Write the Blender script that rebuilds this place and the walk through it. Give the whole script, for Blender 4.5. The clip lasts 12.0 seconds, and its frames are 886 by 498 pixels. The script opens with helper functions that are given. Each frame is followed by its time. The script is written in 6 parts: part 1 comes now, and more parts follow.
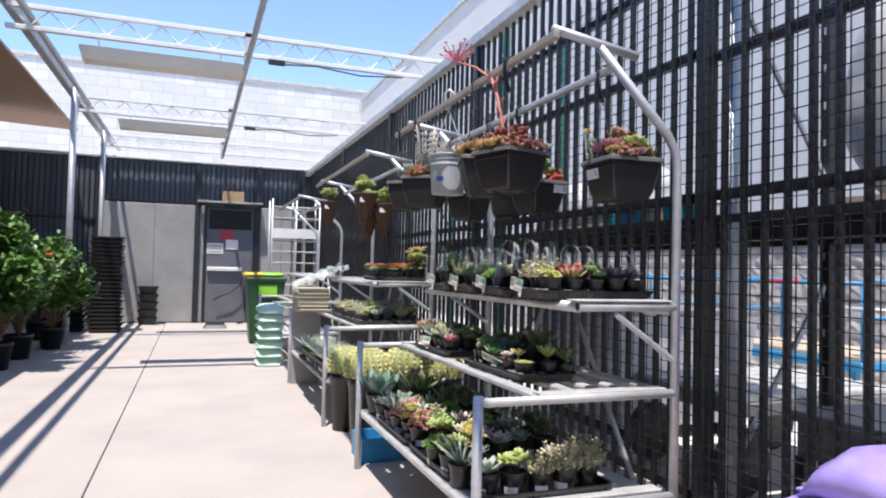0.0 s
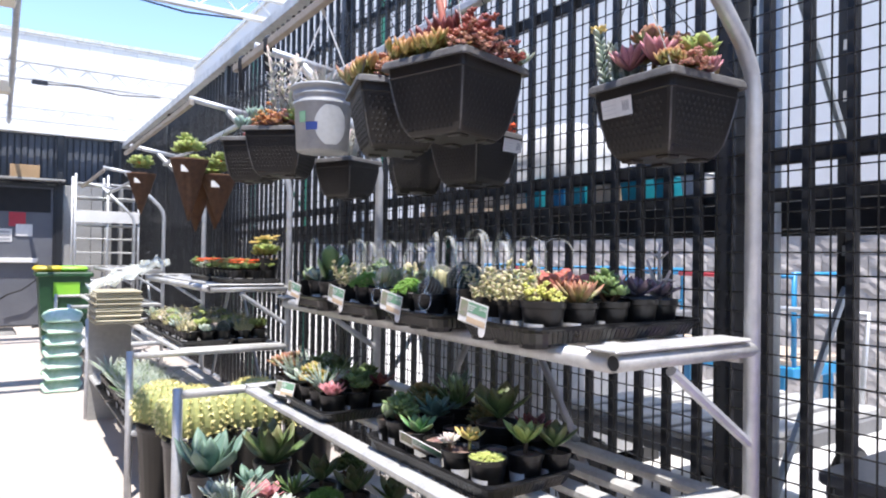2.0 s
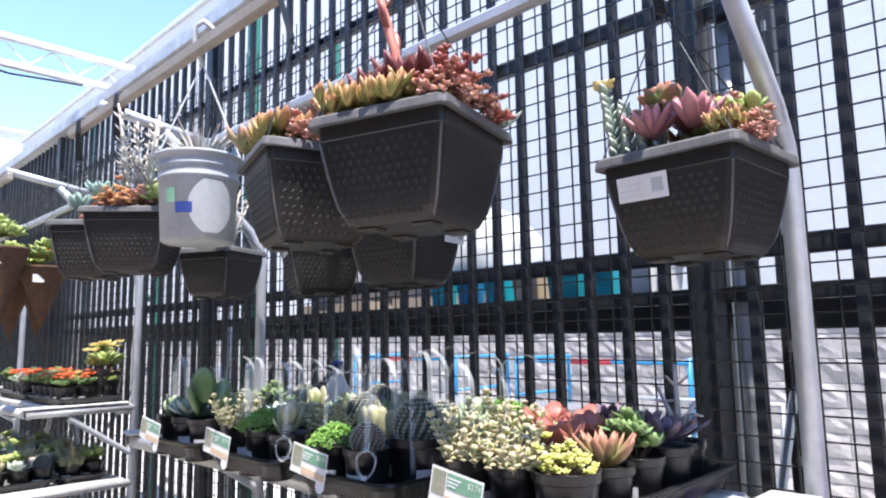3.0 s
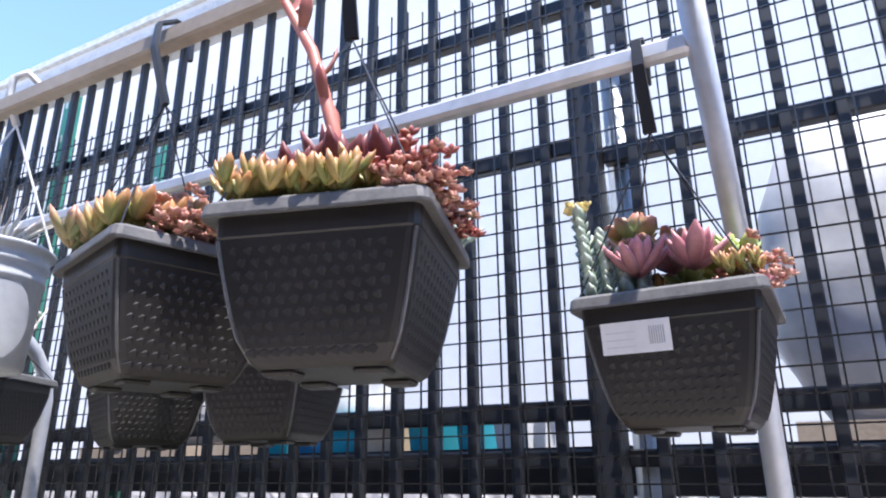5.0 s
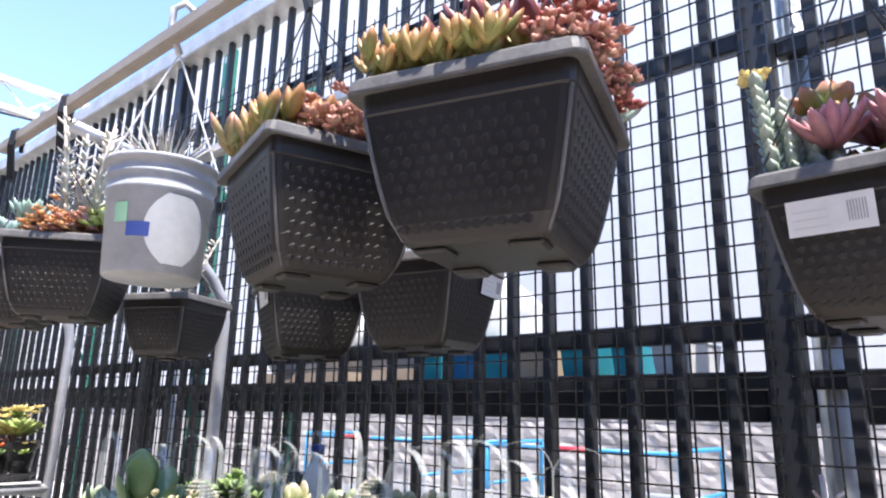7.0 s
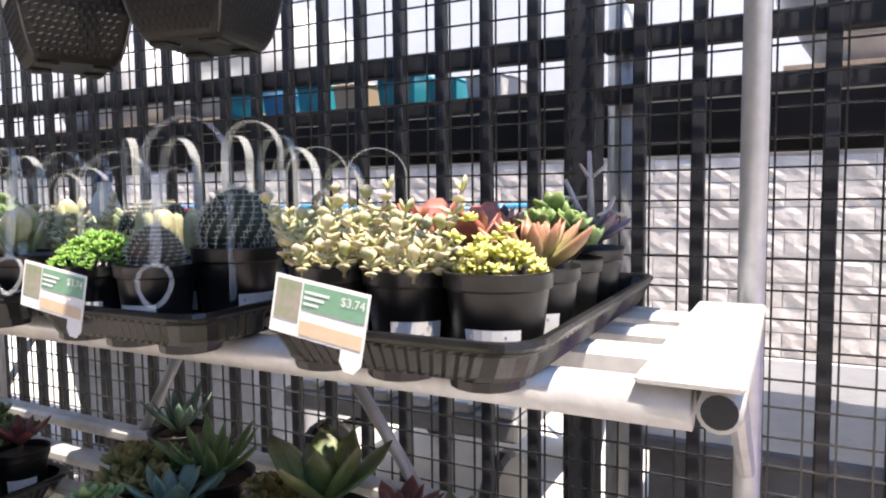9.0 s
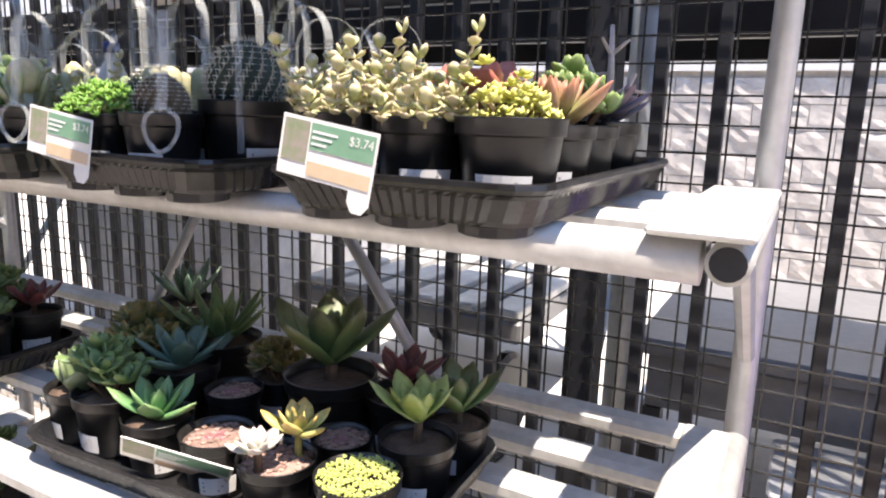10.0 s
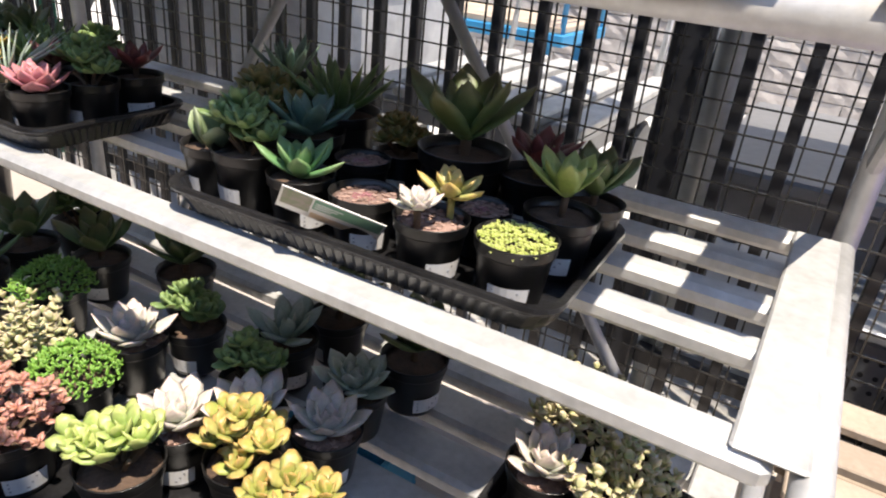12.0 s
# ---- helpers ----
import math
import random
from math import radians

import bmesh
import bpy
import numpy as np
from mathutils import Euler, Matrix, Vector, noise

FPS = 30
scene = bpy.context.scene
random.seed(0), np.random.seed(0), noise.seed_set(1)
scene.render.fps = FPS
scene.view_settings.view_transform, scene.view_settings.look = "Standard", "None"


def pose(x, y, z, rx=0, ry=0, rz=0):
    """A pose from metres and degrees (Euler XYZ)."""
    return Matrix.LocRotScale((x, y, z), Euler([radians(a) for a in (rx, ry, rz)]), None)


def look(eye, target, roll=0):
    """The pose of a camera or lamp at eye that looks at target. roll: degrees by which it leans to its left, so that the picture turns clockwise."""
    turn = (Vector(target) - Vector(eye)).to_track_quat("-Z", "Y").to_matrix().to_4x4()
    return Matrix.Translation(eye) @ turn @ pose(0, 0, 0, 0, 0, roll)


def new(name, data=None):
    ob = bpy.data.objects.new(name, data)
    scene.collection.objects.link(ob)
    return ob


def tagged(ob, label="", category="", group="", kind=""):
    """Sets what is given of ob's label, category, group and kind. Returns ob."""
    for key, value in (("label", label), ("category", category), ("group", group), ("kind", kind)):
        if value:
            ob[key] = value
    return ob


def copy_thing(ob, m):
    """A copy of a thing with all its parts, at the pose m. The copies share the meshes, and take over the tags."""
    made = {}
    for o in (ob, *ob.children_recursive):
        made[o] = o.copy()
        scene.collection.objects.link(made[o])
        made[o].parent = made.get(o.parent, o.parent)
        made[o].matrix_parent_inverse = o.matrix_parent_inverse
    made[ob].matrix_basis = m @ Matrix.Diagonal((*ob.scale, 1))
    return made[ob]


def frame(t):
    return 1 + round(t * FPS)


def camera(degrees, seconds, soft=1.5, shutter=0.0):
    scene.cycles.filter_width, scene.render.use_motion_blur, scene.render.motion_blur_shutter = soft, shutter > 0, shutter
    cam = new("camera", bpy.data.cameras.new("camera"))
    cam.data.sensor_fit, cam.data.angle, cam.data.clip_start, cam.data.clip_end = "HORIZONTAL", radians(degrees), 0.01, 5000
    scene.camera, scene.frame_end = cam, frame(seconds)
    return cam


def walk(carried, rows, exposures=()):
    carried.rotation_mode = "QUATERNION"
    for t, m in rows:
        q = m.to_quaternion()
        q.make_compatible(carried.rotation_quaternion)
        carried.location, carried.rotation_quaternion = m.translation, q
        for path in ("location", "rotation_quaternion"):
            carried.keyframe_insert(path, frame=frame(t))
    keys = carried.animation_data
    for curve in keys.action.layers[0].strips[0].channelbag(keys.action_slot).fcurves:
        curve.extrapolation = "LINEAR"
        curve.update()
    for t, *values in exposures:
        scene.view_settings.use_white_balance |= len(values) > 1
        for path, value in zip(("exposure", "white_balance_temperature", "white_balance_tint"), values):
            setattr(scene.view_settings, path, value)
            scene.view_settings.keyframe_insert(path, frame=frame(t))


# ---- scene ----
cam = camera(66.6, 12.0, soft=2.0, shutter=0.12)
METRES, EYE, TILT, LEAN, TURN = 2.9, 1.205, 0.0, 0.0, -20.2
ROWS = [
    (0.0, 0.0, 0.0, 0.0, -0.04, 1.74, -1.33),
    (0.5, 0.0139, 0.1214, 0.0028, -0.5, 2.66, -2.38),
    (1.0, -0.0033, 0.2398, 0.0082, -3.41, 1.76, -1.01),
    (1.5, -0.0148, 0.3612, 0.013, -8.17, 0.73, -0.5),
    (2.0, -0.033, 0.4705, 0.0238, -13.13, 0.66, -0.83),
    (2.5, -0.0525, 0.5632, 0.046, -20.62, 3.01, 0.1),
    (3.0, -0.0466, 0.6501, 0.0574, -25.13, 7.5, 0.99),
    (3.5, -0.0484, 0.7068, 0.0646, -32.86, 10.95, 1.44),
    (5.5, -0.0488, 0.7741, 0.0831, -42.03, 18.85, 0.5),
    (6.0, -0.0524, 0.7788, 0.0828, -34.92, 19.43, -1.19),
    (6.5, -0.0523, 0.7841, 0.0786, -30.09, 18.98, -1.68),
    (7.0, -0.0382, 0.7886, 0.0605, -29.54, 13.88, -1.19),
    (7.5, -0.0235, 0.7904, 0.0447, -33.5, 8.43, -0.51),
    (9.5, -0.0004, 0.7904, 0.0053, -43.06, -7.56, -0.72),
    (10.0, -0.0009, 0.7909, -0.0067, -41.34, -11.22, -1.73),
    (10.5, 0.0046, 0.7915, -0.0189, -39.95, -15.05, -2.8),
    (11.0, 0.0109, 0.7931, -0.0307, -38.88, -20.5, -3.66),
    (11.5, -0.0108, 0.7995, -0.034, -39.86, -24.67, -4.21),
    (12.0, -0.0436, 0.8209, -0.0317, -38.84, -25.8, -5.5),
]
walk(cam, [(t, pose(0, 0, EYE, TILT, LEAN, TURN) @ pose(METRES * x, METRES * y, METRES * z, 90 + pitch, roll, yaw)) for t, x, y, z, yaw, pitch, roll in ROWS], [(0.0, 1.55, 6600, 14), (1.0, 1.5, 6600, 14), (2.0, 1.95, 6500, 14), (3.5, 2.3, 6350, 14), (6.5, 2.3, 6300, 15), (7.5, 2.5, 7000, 15), (9.5, 2.45, 7300, 16), (10.4, 2.45, 7350, 16), (11.0, 2.0, 7300, 14), (12.0, 1.88, 7300, 13)])

# world and light: a high sun from the aisle's side, clear sky
SUN = Vector((-0.18, -0.29, 1.0)).normalized()
world = bpy.data.worlds.new("sky")
scene.world = world
world.use_nodes = True
wn = world.node_tree.nodes
sky = wn.new("ShaderNodeTexSky")
sky.sky_type = "NISHITA"
sky.sun_disc = False
sky.sun_elevation = math.asin(SUN.z)
sky.sun_rotation = math.atan2(SUN.x, SUN.y)
sky.air_density, sky.dust_density, sky.ozone_density = 0.8, 0.05, 3.5
wn["Background"].inputs["Strength"].default_value = 0.115
world.node_tree.links.new(sky.outputs["Color"], wn["Background"].inputs["Color"])
sun = new("sun", bpy.data.lights.new("sun", "SUN"))
sun.data.energy, sun.data.angle, sun.data.color = 2.45, radians(0.6), (1.0, 0.96, 0.9)
sun.matrix_world = look((0, 0, 20), Vector((0, 0, 20)) - SUN)


# ---- materials ----
def mat(name, a, b=None, rough=0.6, metal=0.0, scale=8.0, bump=0.0, fine=120.0, spec=0.5, detail=6.0, vary=0.0):
    """A surface of two tones mixed by a coarse and a fine noise, with a fine relief; vary: how far objects and islands differ."""
    m = bpy.data.materials.new(name)
    m.use_nodes = True
    n, l = m.node_tree.nodes, m.node_tree.links
    p = n["Principled BSDF"]
    b = b or tuple(c * 0.8 for c in a)
    co = n.new("ShaderNodeTexCoord")
    t1 = n.new("ShaderNodeTexNoise")
    t1.inputs["Scale"].default_value, t1.inputs["Detail"].default_value = scale, detail
    t2 = n.new("ShaderNodeTexNoise")
    t2.inputs["Scale"].default_value, t2.inputs["Detail"].default_value = fine, 3
    for t in (t1, t2):
        l.new(co.outputs["Object"], t.inputs["Vector"])
    add = n.new("ShaderNodeMath")
    add.operation = "MULTIPLY_ADD"
    l.new(t2.outputs["Fac"], add.inputs[0])
    add.inputs[1].default_value = 0.5
    l.new(t1.outputs["Fac"], add.inputs[2])
    ramp = n.new("ShaderNodeMapRange")
    ramp.inputs["From Min"].default_value, ramp.inputs["From Max"].default_value = 0.5, 1.0
    l.new(add.outputs[0], ramp.inputs["Value"])
    mix = n.new("ShaderNodeMix")
    mix.data_type = "RGBA"
    mix.inputs["A"].default_value, mix.inputs["B"].default_value = (*a, 1), (*b, 1)
    l.new(ramp.outputs["Result"], mix.inputs["Factor"])
    out = mix.outputs["Result"]
    if vary:
        oi, ge = n.new("ShaderNodeObjectInfo"), n.new("ShaderNodeNewGeometry")
        s = n.new("ShaderNodeMath")
        l.new(oi.outputs["Random"], s.inputs[0])
        l.new(ge.outputs["Random Per Island"], s.inputs[1])
        fr = n.new("ShaderNodeMath")
        fr.operation = "FRACT"
        l.new(s.outputs[0], fr.inputs[0])
        mr = n.new("ShaderNodeMapRange")
        mr.inputs["To Min"].default_value, mr.inputs["To Max"].default_value = 1 - vary, 1 + vary
        l.new(fr.outputs[0], mr.inputs["Value"])
        hs = n.new("ShaderNodeHueSaturation")
        l.new(mr.outputs["Result"], hs.inputs["Value"])
        l.new(out, hs.inputs["Color"])
        out = hs.outputs["Color"]
    l.new(out, p.inputs["Base Color"])
    rr = n.new("ShaderNodeMapRange")
    rr.inputs["To Min"].default_value, rr.inputs["To Max"].default_value = max(0.03, rough - 0.08), min(1, rough + 0.1)
    l.new(t1.outputs["Fac"], rr.inputs["Value"])
    l.new(rr.outputs["Result"], p.inputs["Roughness"])
    p.inputs["Metallic"].default_value = metal
    p.inputs["Specular IOR Level"].default_value = spec
    if bump:
        bp = n.new("ShaderNodeBump")
        bp.inputs["Strength"].default_value, bp.inputs["Distance"].default_value = bump, 0.004
        l.new(add.outputs[0], bp.inputs["Height"])
        l.new(bp.outputs["Normal"], p.inputs["Normal"])
    return m


def leafmat(name, base, tip, other, rough=0.45, tipstart=0.55, vary=0.25):
    """A waxy leaf: base colour to tip colour along the leaf (its u), mottled, each leaf a little different."""
    m = bpy.data.materials.new(name)
    m.use_nodes = True
    n, l = m.node_tree.nodes, m.node_tree.links
    p = n["Principled BSDF"]
    uv = n.new("ShaderNodeUVMap")
    sep = n.new("ShaderNodeSeparateXYZ")
    l.new(uv.outputs["UV"], sep.inputs["Vector"])
    mr = n.new("ShaderNodeMapRange")
    mr.inputs["From Min"].default_value, mr.inputs["From Max"].default_value = tipstart, 1.0
    l.new(sep.outputs["X"], mr.inputs["Value"])
    oi, ge = n.new("ShaderNodeObjectInfo"), n.new("ShaderNodeNewGeometry")
    s = n.new("ShaderNodeMath")
    l.new(oi.outputs["Random"], s.inputs[0])
    l.new(ge.outputs["Random Per Island"], s.inputs[1])
    fr = n.new("ShaderNodeMath")
    fr.operation = "FRACT"
    l.new(s.outputs[0], fr.inputs[0])
    m0 = n.new("ShaderNodeMix")
    m0.data_type = "RGBA"
    m0.inputs["A"].default_value, m0.inputs["B"].default_value = (*base, 1), (*other, 1)
    l.new(fr.outputs[0], m0.inputs["Factor"])
    m1 = n.new("ShaderNodeMix")
    m1.data_type = "RGBA"
    l.new(m0.outputs["Result"], m1.inputs["A"])
    m1.inputs["B"].default_value = (*tip, 1)
    l.new(mr.outputs["Result"], m1.inputs["Factor"])
    no = n.new("ShaderNodeTexNoise")
    no.inputs["Scale"].default_value = 180
    co = n.new("ShaderNodeTexCoord")
    l.new(co.outputs["Object"], no.inputs["Vector"])
    v = n.new("ShaderNodeMapRange")
    v.inputs["To Min"].default_value, v.inputs["To Max"].default_value = 1 - vary, 1 + vary
    l.new(no.outputs["Fac"], v.inputs["Value"])
    hs = n.new("ShaderNodeHueSaturation")
    l.new(v.outputs["Result"], hs.inputs["Value"])
    l.new(m1.outputs["Result"], hs.inputs["Color"])
    l.new(hs.outputs["Color"], p.inputs["Base Color"])
    p.inputs["Roughness"].default_value = rough
    p.inputs["Subsurface Weight"].default_value = 0.12
    p.inputs["Subsurface Radius"].default_value = (0.01, 0.012, 0.004)
    p.inputs["Subsurface Scale"].default_value = 0.4
    return m


def glassy(name, tint=(0.9, 0.95, 0.95), alpha=0.25, rough=0.12):
    m = bpy.data.materials.new(name)
    m.use_nodes = True
    p = m.node_tree.nodes["Principled BSDF"]
    p.inputs["Base Color"].default_value = (*tint, 1)
    p.inputs["Roughness"].default_value = rough
    p.inputs["Alpha"].default_value = alpha
    p.inputs["Specular IOR Level"].default_value = 0.8
    return m


def blockwall(name, a, b):
    """White paint over rough block courses, seen from afar: faint joints, uneven faces, grime streaks."""
    m = mat(name, a, b, 0.85, 0, 0.5, 0, 5)
    n, l = m.node_tree.nodes, m.node_tree.links
    p = n["Principled BSDF"]
    co = n["Texture Coordinate"]
    sep = n.new("ShaderNodeSeparateXYZ")
    l.new(co.outputs["Object"], sep.inputs[0])
    add = n.new("ShaderNodeMath")
    l.new(sep.outputs["X"], add.inputs[0])
    l.new(sep.outputs["Y"], add.inputs[1])
    com = n.new("ShaderNodeCombineXYZ")
    l.new(add.outputs[0], com.inputs["X"])
    l.new(sep.outputs["Z"], com.inputs["Y"])
    br = n.new("ShaderNodeTexBrick")
    br.inputs["Scale"].default_value = 1.0
    br.inputs["Brick Width"].default_value, br.inputs["Row Height"].default_value = 0.8, 0.4
    br.inputs["Mortar Size"].default_value, br.inputs["Bias"].default_value = 0.02, 0.3
    br.inputs["Color1"].default_value, br.inputs["Color2"].default_value = (1, 1, 1, 1), (0.84, 0.83, 0.81, 1)
    br.inputs["Mortar"].default_value = (0.72, 0.71, 0.7, 1)
    l.new(com.outputs[0], br.inputs["Vector"])
    old = p.inputs["Base Color"].links[0].from_socket
    mul = n.new("ShaderNodeMix")
    mul.data_type, mul.blend_type = "RGBA", "MULTIPLY"
    mul.inputs["Factor"].default_value = 1.0
    l.new(old, mul.inputs["A"])
    l.new(br.outputs["Color"], mul.inputs["B"])
    l.new(mul.outputs["Result"], p.inputs["Base Color"])
    bp = n.new("ShaderNodeBump")
    bp.inputs["Strength"].default_value, bp.inputs["Distance"].default_value = 0.6, 0.03
    l.new(br.outputs["Color"], bp.inputs["Height"])
    l.new(bp.outputs["Normal"], p.inputs["Normal"])
    return m


GALV = mat("galvanised_steel", (0.6, 0.61, 0.63), (0.44, 0.46, 0.48), 0.46, 0.5, 14, 0.15, 60)
GALVW = mat("weathered_galvanised", (0.62, 0.62, 0.605), (0.4, 0.4, 0.39), 0.5, 0.35, 9, 0.3, 70)
ZINC = mat("rough_zinc", (0.4, 0.44, 0.46), (0.6, 0.63, 0.65), 0.45, 0.6, 9, 0.5, 40)
BLACKM = mat("black_powder_coat", (0.012, 0.013, 0.016), (0.022, 0.024, 0.028), 0.42, 0.0, 6, 0.1, 200)
WIRE = mat("black_wire", (0.012, 0.012, 0.013), (0.03, 0.03, 0.03), 0.24, 0.2, 20, 0, 200, spec=0.8)
NAVY = mat("dark_slat_paint", (0.055, 0.062, 0.075), (0.085, 0.093, 0.108), 0.5, 0, 3, 0.15, 60, vary=0.2)
CONC = mat("sunlit_concrete", (0.43, 0.385, 0.35), (0.35, 0.315, 0.29), 0.85, 0, 1.3, 0.25, 70)
YARD = mat("yard_concrete", (0.6, 0.59, 0.57), (0.48, 0.47, 0.45), 0.9, 0, 0.7, 0.3, 50)
STEELW = mat("white_painted_steel", (0.8, 0.8, 0.79), (0.66, 0.66, 0.65), 0.5, 0, 4, 0.05, 40)
# Strip light housing: daylight bounced up from the floor is put into this pale cream.
LAMPC = mat("bounce_lit_cream_enamel", (0.86, 0.8, 0.7), (0.78, 0.73, 0.64), 0.45, 0, 5, 0.05, 50)
CLAD = mat("grey_cladding", (0.27, 0.27, 0.26), (0.37, 0.37, 0.355), 0.6, 0.2, 2.2, 0.1, 30)
DOORM = mat("slate_door_paint", (0.1, 0.106, 0.125), (0.14, 0.147, 0.165), 0.5, 0, 3, 0.1, 60)
POTB = mat("black_nursery_plastic", (0.006, 0.006, 0.006), (0.02, 0.019, 0.018), 0.32, 0, 12, 0.1, 150)
TRAYB = mat("black_tray_plastic", (0.006, 0.006, 0.0065), (0.02, 0.02, 0.021), 0.3, 0, 25, 0.3, 180)
BASK = mat("dark_brown_basket_plastic", (0.009, 0.0078, 0.007), (0.02, 0.0175, 0.0155), 0.46, 0, 9, 0.2, 140)
RIMP = mat("dusty_basket_rim", (0.07, 0.068, 0.066), (0.15, 0.145, 0.14), 0.5, 0, 16, 0.2, 140)
BUCK = mat("scuffed_grey_bucket_plastic", (0.42, 0.43, 0.44), (0.3, 0.31, 0.32), 0.45, 0, 12, 0.1, 60)
SOIL = mat("potting_soil", (0.05, 0.032, 0.022), (0.12, 0.075, 0.05), 0.95, 0, 60, 1.0, 220)
GRIT = mat("pink_grit", (0.36, 0.24, 0.2), (0.22, 0.14, 0.11), 0.95, 0, 90, 1.0, 240, vary=0.35)
PAPER = mat("white_card", (0.78, 0.77, 0.75), (0.68, 0.67, 0.65), 0.6, 0, 20, 0, 90)
PAPERG = mat("pale_grey_panel", (0.45, 0.46, 0.47), (0.36, 0.37, 0.38), 0.5, 0, 14, 0, 70)
INK = mat("grey_print", (0.32, 0.32, 0.33), (0.42, 0.42, 0.43), 0.7)
INKP = mat("faint_print", (0.55, 0.55, 0.55), (0.62, 0.62, 0.61), 0.7)
INKD = mat("dark_print", (0.012, 0.012, 0.014), None, 0.7)
GREENP = mat("green_print", (0.14, 0.3, 0.19), (0.2, 0.36, 0.25), 0.6)
TANP = mat("tan_print", (0.55, 0.4, 0.26), (0.62, 0.5, 0.36), 0.6)
PINKP = mat("photo_print", (0.35, 0.28, 0.26), (0.2, 0.26, 0.14), 0.6, scale=60)
BLUEP = mat("blue_print", (0.03, 0.06, 0.25), None, 0.5)
REDP = mat("red_print", (0.5, 0.04, 0.06), None, 0.5)
BLUEPL = mat("blue_plastic", (0.02, 0.2, 0.42), (0.03, 0.27, 0.5), 0.4, 0, 9)
TEAL = mat("teal_plastic", (0.01, 0.3, 0.38), (0.02, 0.38, 0.46), 0.4, 0, 9, vary=0.25)
WOOD = mat("pallet_wood", (0.46, 0.38, 0.3), (0.33, 0.26, 0.2), 0.8, 0, 5, 0.4, 90, vary=0.2)
CARD = mat("cardboard", (0.42, 0.28, 0.15), (0.36, 0.24, 0.13), 0.85, 0, 6)
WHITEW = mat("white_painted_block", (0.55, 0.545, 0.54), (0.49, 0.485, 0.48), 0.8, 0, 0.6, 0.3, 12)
BLOCKG = mat("split_face_block", (0.43, 0.4, 0.375), (0.3, 0.275, 0.26), 0.95, 0, 6, 1.0, 28, vary=0.12)
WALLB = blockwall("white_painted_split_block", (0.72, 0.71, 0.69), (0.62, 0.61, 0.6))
TARP = mat("tan_shade_cloth", (0.5, 0.33, 0.24), (0.44, 0.29, 0.21), 0.9, 0, 3)
PURP = mat("violet_bag_film", (0.3, 0.22, 0.62), (0.42, 0.34, 0.75), 0.3, 0, 8, 0.2, 20)
WRAP = mat("white_stretch_film", (0.68, 0.69, 0.7), (0.42, 0.43, 0.46), 0.3, 0, 5, 0.6, 18)
TIMB = mat("weathered_tan_bar", (0.38, 0.34, 0.29), (0.28, 0.25, 0.21), 0.6, 0.1, 8, 0.3, 60)
GREYV = mat("grey_sheet_metal", (0.17, 0.172, 0.178), (0.25, 0.252, 0.258), 0.4, 0.3, 3, 0.1, 30)
GREENB = mat("dark_green_bin_plastic", (0.01, 0.05, 0.02), (0.02, 0.08, 0.03), 0.4)
LIME = mat("lime_bag", (0.2, 0.55, 0.04), (0.3, 0.6, 0.05), 0.45)
YEL = mat("yellow_bag", (0.65, 0.42, 0.02), (0.6, 0.5, 0.05), 0.45)
BAGG = mat("green_white_bag_film", (0.68, 0.78, 0.7), (0.3, 0.55, 0.36), 0.4, 0, 9, 0.4, 30)
CREAM = mat("cream_fibre_sheet", (0.6, 0.56, 0.42), (0.5, 0.45, 0.32), 0.8, 0, 9, 0.3, 60, vary=0.12)
COIR = mat("brown_coir", (0.12, 0.06, 0.03), (0.07, 0.035, 0.02), 0.95, 0, 40, 1.0, 160)
GREENW = mat("green_steel", (0.02, 0.16, 0.11), (0.03, 0.2, 0.14), 0.5)
CLEAR = glassy("clear_plastic", alpha=0.14)
FILM = glassy("milky_film", (0.8, 0.86, 0.8), 0.35, 0.25)
STEM = mat("pink_stem", (0.55, 0.16, 0.12), (0.42, 0.2, 0.14), 0.5, 0, 30)
TWIG = mat("brown_stem", (0.16, 0.1, 0.06), None, 0.8, 0, 30)
FLOWO = mat("orange_flower", (0.8, 0.2, 0.05), (0.75, 0.1, 0.05), 0.6, vary=0.2)
FLOWY = mat("yellow_flower", (0.8, 0.62, 0.22), (0.75, 0.66, 0.36), 0.6, vary=0.2)

L_RED = leafmat("red_succulent_leaf", (0.22, 0.05, 0.045), (0.4, 0.09, 0.08), (0.3, 0.12, 0.08))
L_DARK = leafmat("maroon_leaf", (0.1, 0.025, 0.03), (0.2, 0.05, 0.05), (0.14, 0.05, 0.045))
L_PINK = leafmat("dusty_pink_leaf", (0.42, 0.17, 0.2), (0.5, 0.2, 0.22), (0.32, 0.16, 0.16))
L_CORAL = leafmat("coral_leaf", (0.44, 0.18, 0.14), (0.5, 0.24, 0.19), (0.36, 0.22, 0.15))
L_GOLD = leafmat("gold_green_leaf", (0.2, 0.22, 0.055), (0.42, 0.17, 0.07), (0.36, 0.25, 0.08), tipstart=0.45)
L_JGOLD = leafmat("gold_jade_leaf", (0.32, 0.36, 0.09), (0.45, 0.27, 0.09), (0.4, 0.36, 0.12), tipstart=0.65)
L_GREEN = leafmat("green_leaf", (0.13, 0.22, 0.08), (0.2, 0.28, 0.1), (0.1, 0.17, 0.06))
L_LIME = leafmat("lime_leaf", (0.29, 0.39, 0.1), (0.4, 0.44, 0.15), (0.23, 0.32, 0.09))
L_BRIGHT = leafmat("bright_moss_leaf", (0.16, 0.34, 0.05), (0.24, 0.42, 0.08), (0.12, 0.26, 0.05))
L_GREY = leafmat("grey_green_leaf", (0.3, 0.37, 0.3), (0.42, 0.45, 0.38), (0.24, 0.32, 0.26))
